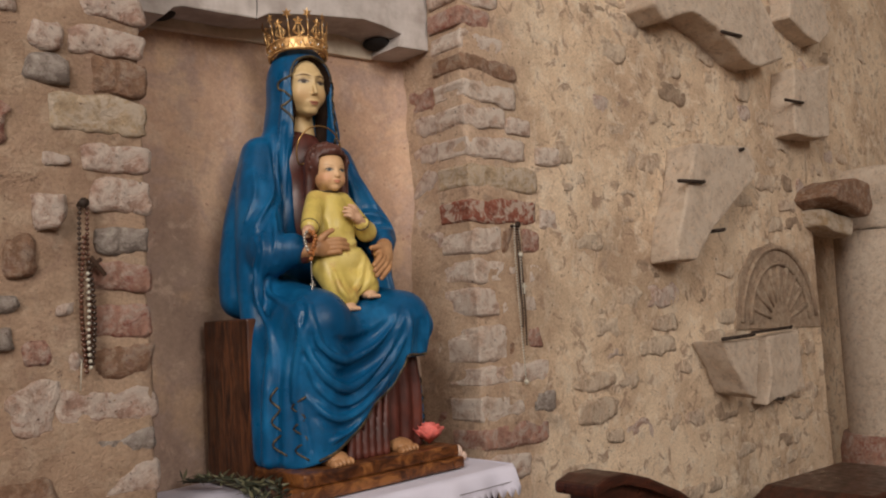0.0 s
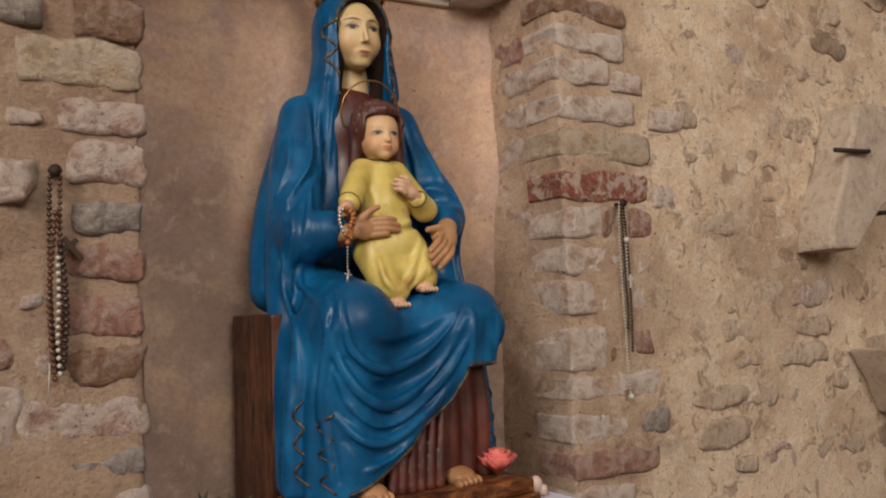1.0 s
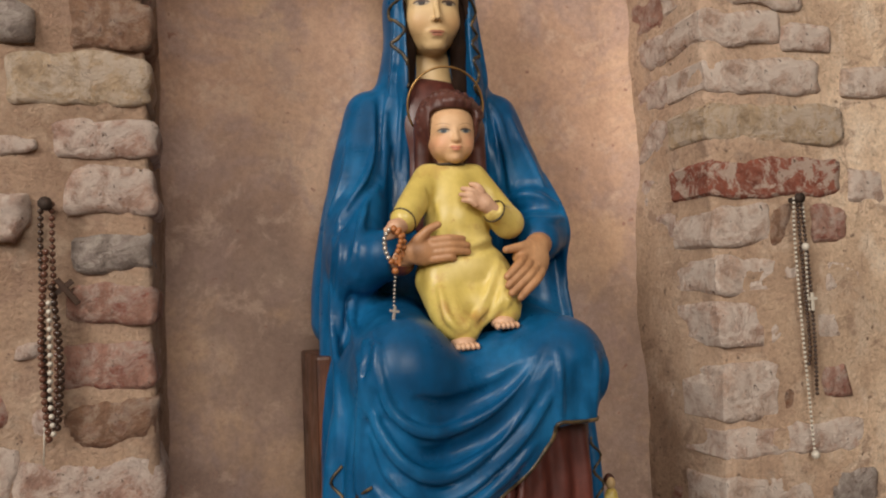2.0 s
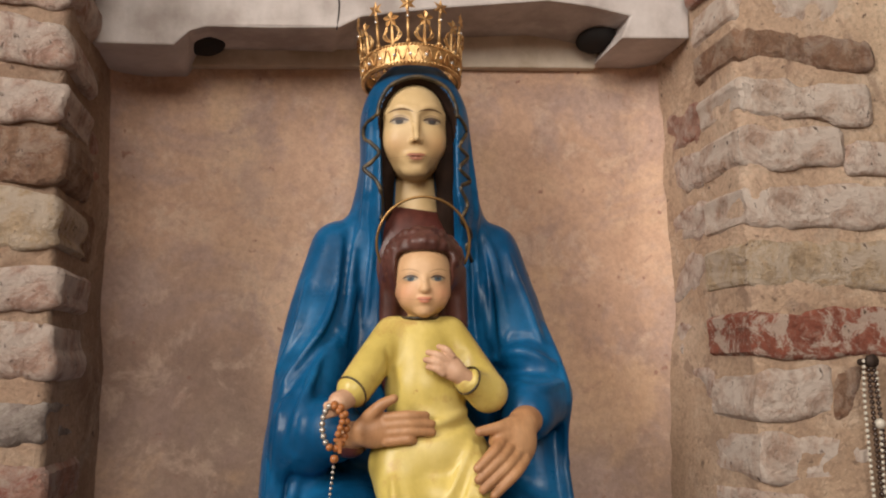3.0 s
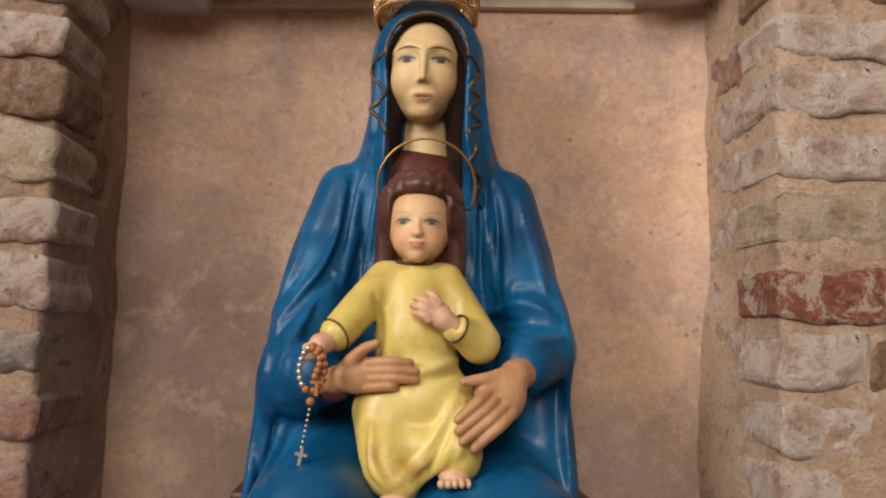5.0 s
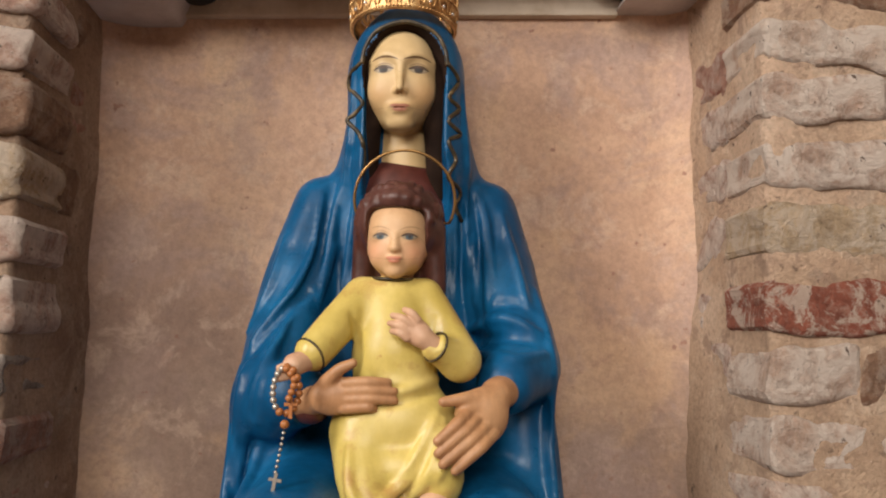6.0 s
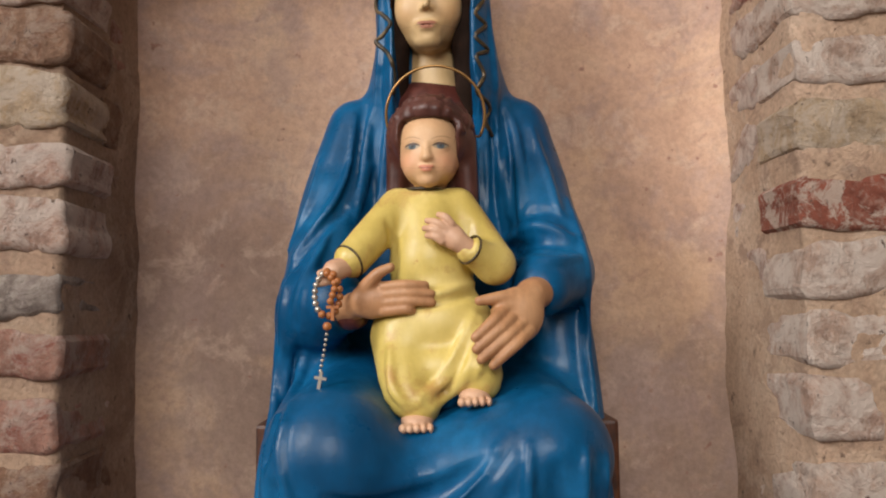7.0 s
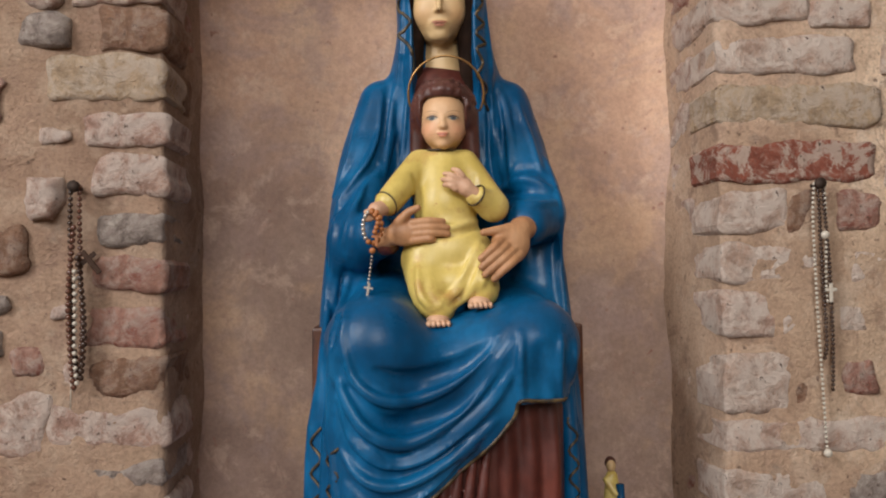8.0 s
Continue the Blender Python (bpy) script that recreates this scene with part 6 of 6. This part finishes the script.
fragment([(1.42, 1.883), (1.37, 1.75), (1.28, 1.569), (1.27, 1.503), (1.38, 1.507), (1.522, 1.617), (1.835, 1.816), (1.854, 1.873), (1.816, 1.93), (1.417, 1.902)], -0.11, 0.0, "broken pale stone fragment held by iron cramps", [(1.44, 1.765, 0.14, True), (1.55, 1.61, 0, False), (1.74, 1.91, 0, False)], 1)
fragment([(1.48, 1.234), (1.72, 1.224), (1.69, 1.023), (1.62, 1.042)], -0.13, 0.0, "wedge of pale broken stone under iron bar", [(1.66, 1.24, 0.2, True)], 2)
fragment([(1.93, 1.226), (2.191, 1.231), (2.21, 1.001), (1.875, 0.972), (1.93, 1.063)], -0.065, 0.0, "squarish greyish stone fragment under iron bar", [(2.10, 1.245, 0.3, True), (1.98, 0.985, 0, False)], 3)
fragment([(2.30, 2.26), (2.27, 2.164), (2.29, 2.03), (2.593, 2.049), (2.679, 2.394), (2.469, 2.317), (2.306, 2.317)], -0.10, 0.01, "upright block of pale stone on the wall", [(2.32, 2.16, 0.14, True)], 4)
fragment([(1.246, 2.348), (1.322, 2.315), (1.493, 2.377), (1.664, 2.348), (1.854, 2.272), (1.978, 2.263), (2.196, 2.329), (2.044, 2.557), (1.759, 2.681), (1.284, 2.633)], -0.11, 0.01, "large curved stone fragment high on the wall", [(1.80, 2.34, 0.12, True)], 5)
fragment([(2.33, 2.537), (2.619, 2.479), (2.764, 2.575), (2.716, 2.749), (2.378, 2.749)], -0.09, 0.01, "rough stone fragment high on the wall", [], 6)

arch = tagged(new("carved_arch_panel"), "worn stone panel carved with shallow fluted arch", "carved stone")
part("panel", prism([(1.80, 1.255), (1.86, 1.46), (1.98, 1.555), (2.16, 1.59), (2.36, 1.545), (2.50, 1.42), (2.56, 1.23)], -0.006, 0.03, 0.006), M_RELIEF, arch)
for rr in (1.0, 0.80):
    pts = [Vector((2.18 + 0.33 * rr * math.cos(t), -0.010, 1.25 + 0.32 * rr * math.sin(t))) for t in np.linspace(0.1, math.pi - 0.1, 20)]
    mesh_object("moulding", *tube(pts, 0.010, 7), M_RELIEF, arch)
for i in range(9):
    t = math.pi * (i + 1) / 10
    mesh_object("flute", *tube([Vector((2.18 + 0.10 * math.cos(t), -0.006, 1.26 + 0.09 * math.sin(t))), Vector((2.18 + 0.25 * math.cos(t), -0.008, 1.26 + 0.235 * math.sin(t)))], [0.006, 0.011], 7), M_RELIEF, arch)


def turned(profile, c, seg=40):
    v, f = [], []
    for r, z in profile:
        v += [Vector((c[0] + r * math.cos(2 * math.pi * k / seg), c[1] + r * math.sin(2 * math.pi * k / seg), z)) for k in range(seg)]
    for i in range(len(profile) - 1):
        for k in range(seg):
            l = (k + 1) % seg
            f.append((i * seg + k, i * seg + l, (i + 1) * seg + l, (i + 1) * seg + k))
    return v, f


column = tagged(new("column"), "plain stone column with broken capital beside the wall", "column")
CX, CY = 3.16, -0.03
mesh_object("shaft", *turned([(0.176, 0.70), (0.174, 1.0), (0.170, 1.40), (0.163, 1.66)], (CX, CY)), M_MARBLE, column)
mesh_object("foot", *turned([(0.22, 0.0), (0.22, 0.62), (0.20, 0.70), (0.17, 0.702)], (CX, CY)), M_BRICK_ROSE, column, label="brick red foot")
cap_v, cap_f = turned([(0.163, 1.66), (0.185, 1.68), (0.178, 1.71), (0.20, 1.78), (0.235, 1.86), (0.245, 1.92), (0.21, 1.95), (0.0, 1.952)], (CX, CY), 28)
mesh_object("capital", [v + noise.noise_vector(v * 11) * 0.018 for v in cap_v], cap_f, M_MARBLE, column)
bracket = tagged(new("stone_bracket"), "weathered brown stone bracket sticking out of wall", "bracket")
for outline, y0, k in (([(2.40, 1.775), (2.47, 1.83), (2.62, 1.87), (2.80, 1.86), (2.86, 1.76), (2.78, 1.71), (2.62, 1.735), (2.48, 1.745)], -0.17, 1.0), ([(2.46, 1.735), (2.62, 1.725), (2.78, 1.70), (2.76, 1.62), (2.60, 1.635), (2.48, 1.66)], -0.10, 2.0)):
    bm = prism(outline, y0, 0.03)
    bmesh.ops.bevel(bm, geom=bm.edges[:], offset=0.014, segments=2, profile=0.5, affect="EDGES")
    bmesh.ops.triangulate(bm, faces=bm.faces)
    bmesh.ops.subdivide_edges(bm, edges=[e for e in bm.edges if e.calc_length() > 0.05], cuts=3, use_grid_fill=True)
    for v in bm.verts:
        v.co += noise.noise_vector(v.co * 8 + Vector((k, 0, 0))) * 0.016
    part("block", bm, M_BRICK_BROWN if k < 2 else M_STONE_YELLOW, bracket)

# ---- pews ----
def pew(x, y, z, turn, label):
    ob = tagged(new("pew"), label, "pew", "dark pews")
    top = [(0.0, 0.0), (0.05, 0.012), (0.11, 0.010), (0.20, -0.016), (0.32, -0.066), (0.44, -0.135), (0.52, -0.19)]
    under = [(px, pz - 0.026) for px, pz in reversed(top)]
    part("armrest", prism(top + under, -0.055, 0.055, 0.008), M_PEW, ob)
    panel = [(px + 0.02, pz - 0.028) for px, pz in top[:-1]] + [(0.46, -z + 0.04), (0.03, -z + 0.04)]
    part("end_panel", prism(panel, -0.03, 0.03, 0.004), M_PEW, ob)
    part("foot", box((0.0, -0.05, -z), (0.5, 0.05, -z + 0.04), 0.006), M_PEW, ob)
    ob.matrix_world = pose(x, y, z, 0, 0, turn)
    return ob


pew(0.30, -0.40, 1.003, 0, "dark brown varnished pew end with curved armrest")
second = tagged(new("pew"), "reddish dark wooden pew with sloping top board", "pew", "dark pews")
part("sloping_top", prism([(1.02, 0.64), (1.50, 0.77), (2.1, 0.745), (2.1, 0.705), (1.50, 0.73), (1.02, 0.60)], -0.55, -0.22, 0.006), M_PEW, second)
part("front_panel", box((1.5, -0.5, 0.0), (2.05, -0.46, 0.715), 0.004), M_PEW, second)
part("end_panel", box((1.46, -0.53, 0.0), (1.50, -0.24, 0.72), 0.004), M_PEW, second)

# ---- the nave around ----
structure(part("floor", box((-4.2, -7.2, -0.1), (6.2, 0.6, 0.0)), M_FLOOR), "terracotta church floor", "floor")
structure(part("ceiling", box((-4.2, -7.2, 6.2), (6.2, 0.6, 6.35)), M_CEIL), "limewashed church ceiling", "ceiling")
structure(part("wall_east", box((6.0, -7.2, 0), (6.2, 0.42, 6.2)), M_WALL), "plain rendered east wall", "wall")


def holed_wall(name, axis, at, lo, hi, w0, w1, z0, z1, label):
    """A wall with one window opening, made of four butted pieces."""
    ob = new(name)
    structure(ob, label)
    for a0, a1, c0, c1 in ((lo, w0, 0, 6.2), (w1, hi, 0, 6.2), (w0, w1, 0, z0), (w0, w1, z1, 6.2)):
        b = box((at - 0.2, a0, c0), (at, a1, c1)) if axis == "x" else box((a0, at - 0.2, c0), (a1, at, c1))
        part("wall_piece", b, M_WALL, ob)
    return ob


# both windows are assumed, out of view, and set where the lamps stand
holed_wall("wall_west", "x", -4.0, -7.2, 0.42, -4.1, -2.1, 2.7, 5.3, "unseen rendered west wall with assumed tall window")
holed_wall("wall_south", "y", -7.0, -4.0, 6.0, -2.3, 0.7, 3.4, 5.6, "unseen rendered south wall with assumed broad window")
for nm, b in (("window_1", box((-4.12, -4.1, 2.7), (-4.11, -2.1, 5.3))), ("window_2", box((-2.3, -7.12, 3.4), (0.7, -7.11, 5.6)))):
    w = part(nm, b, M_GLASS)
    tagged(w, "pale pane of an assumed, unseen church window", "window", kind="structure")
    w.visible_shadow = False
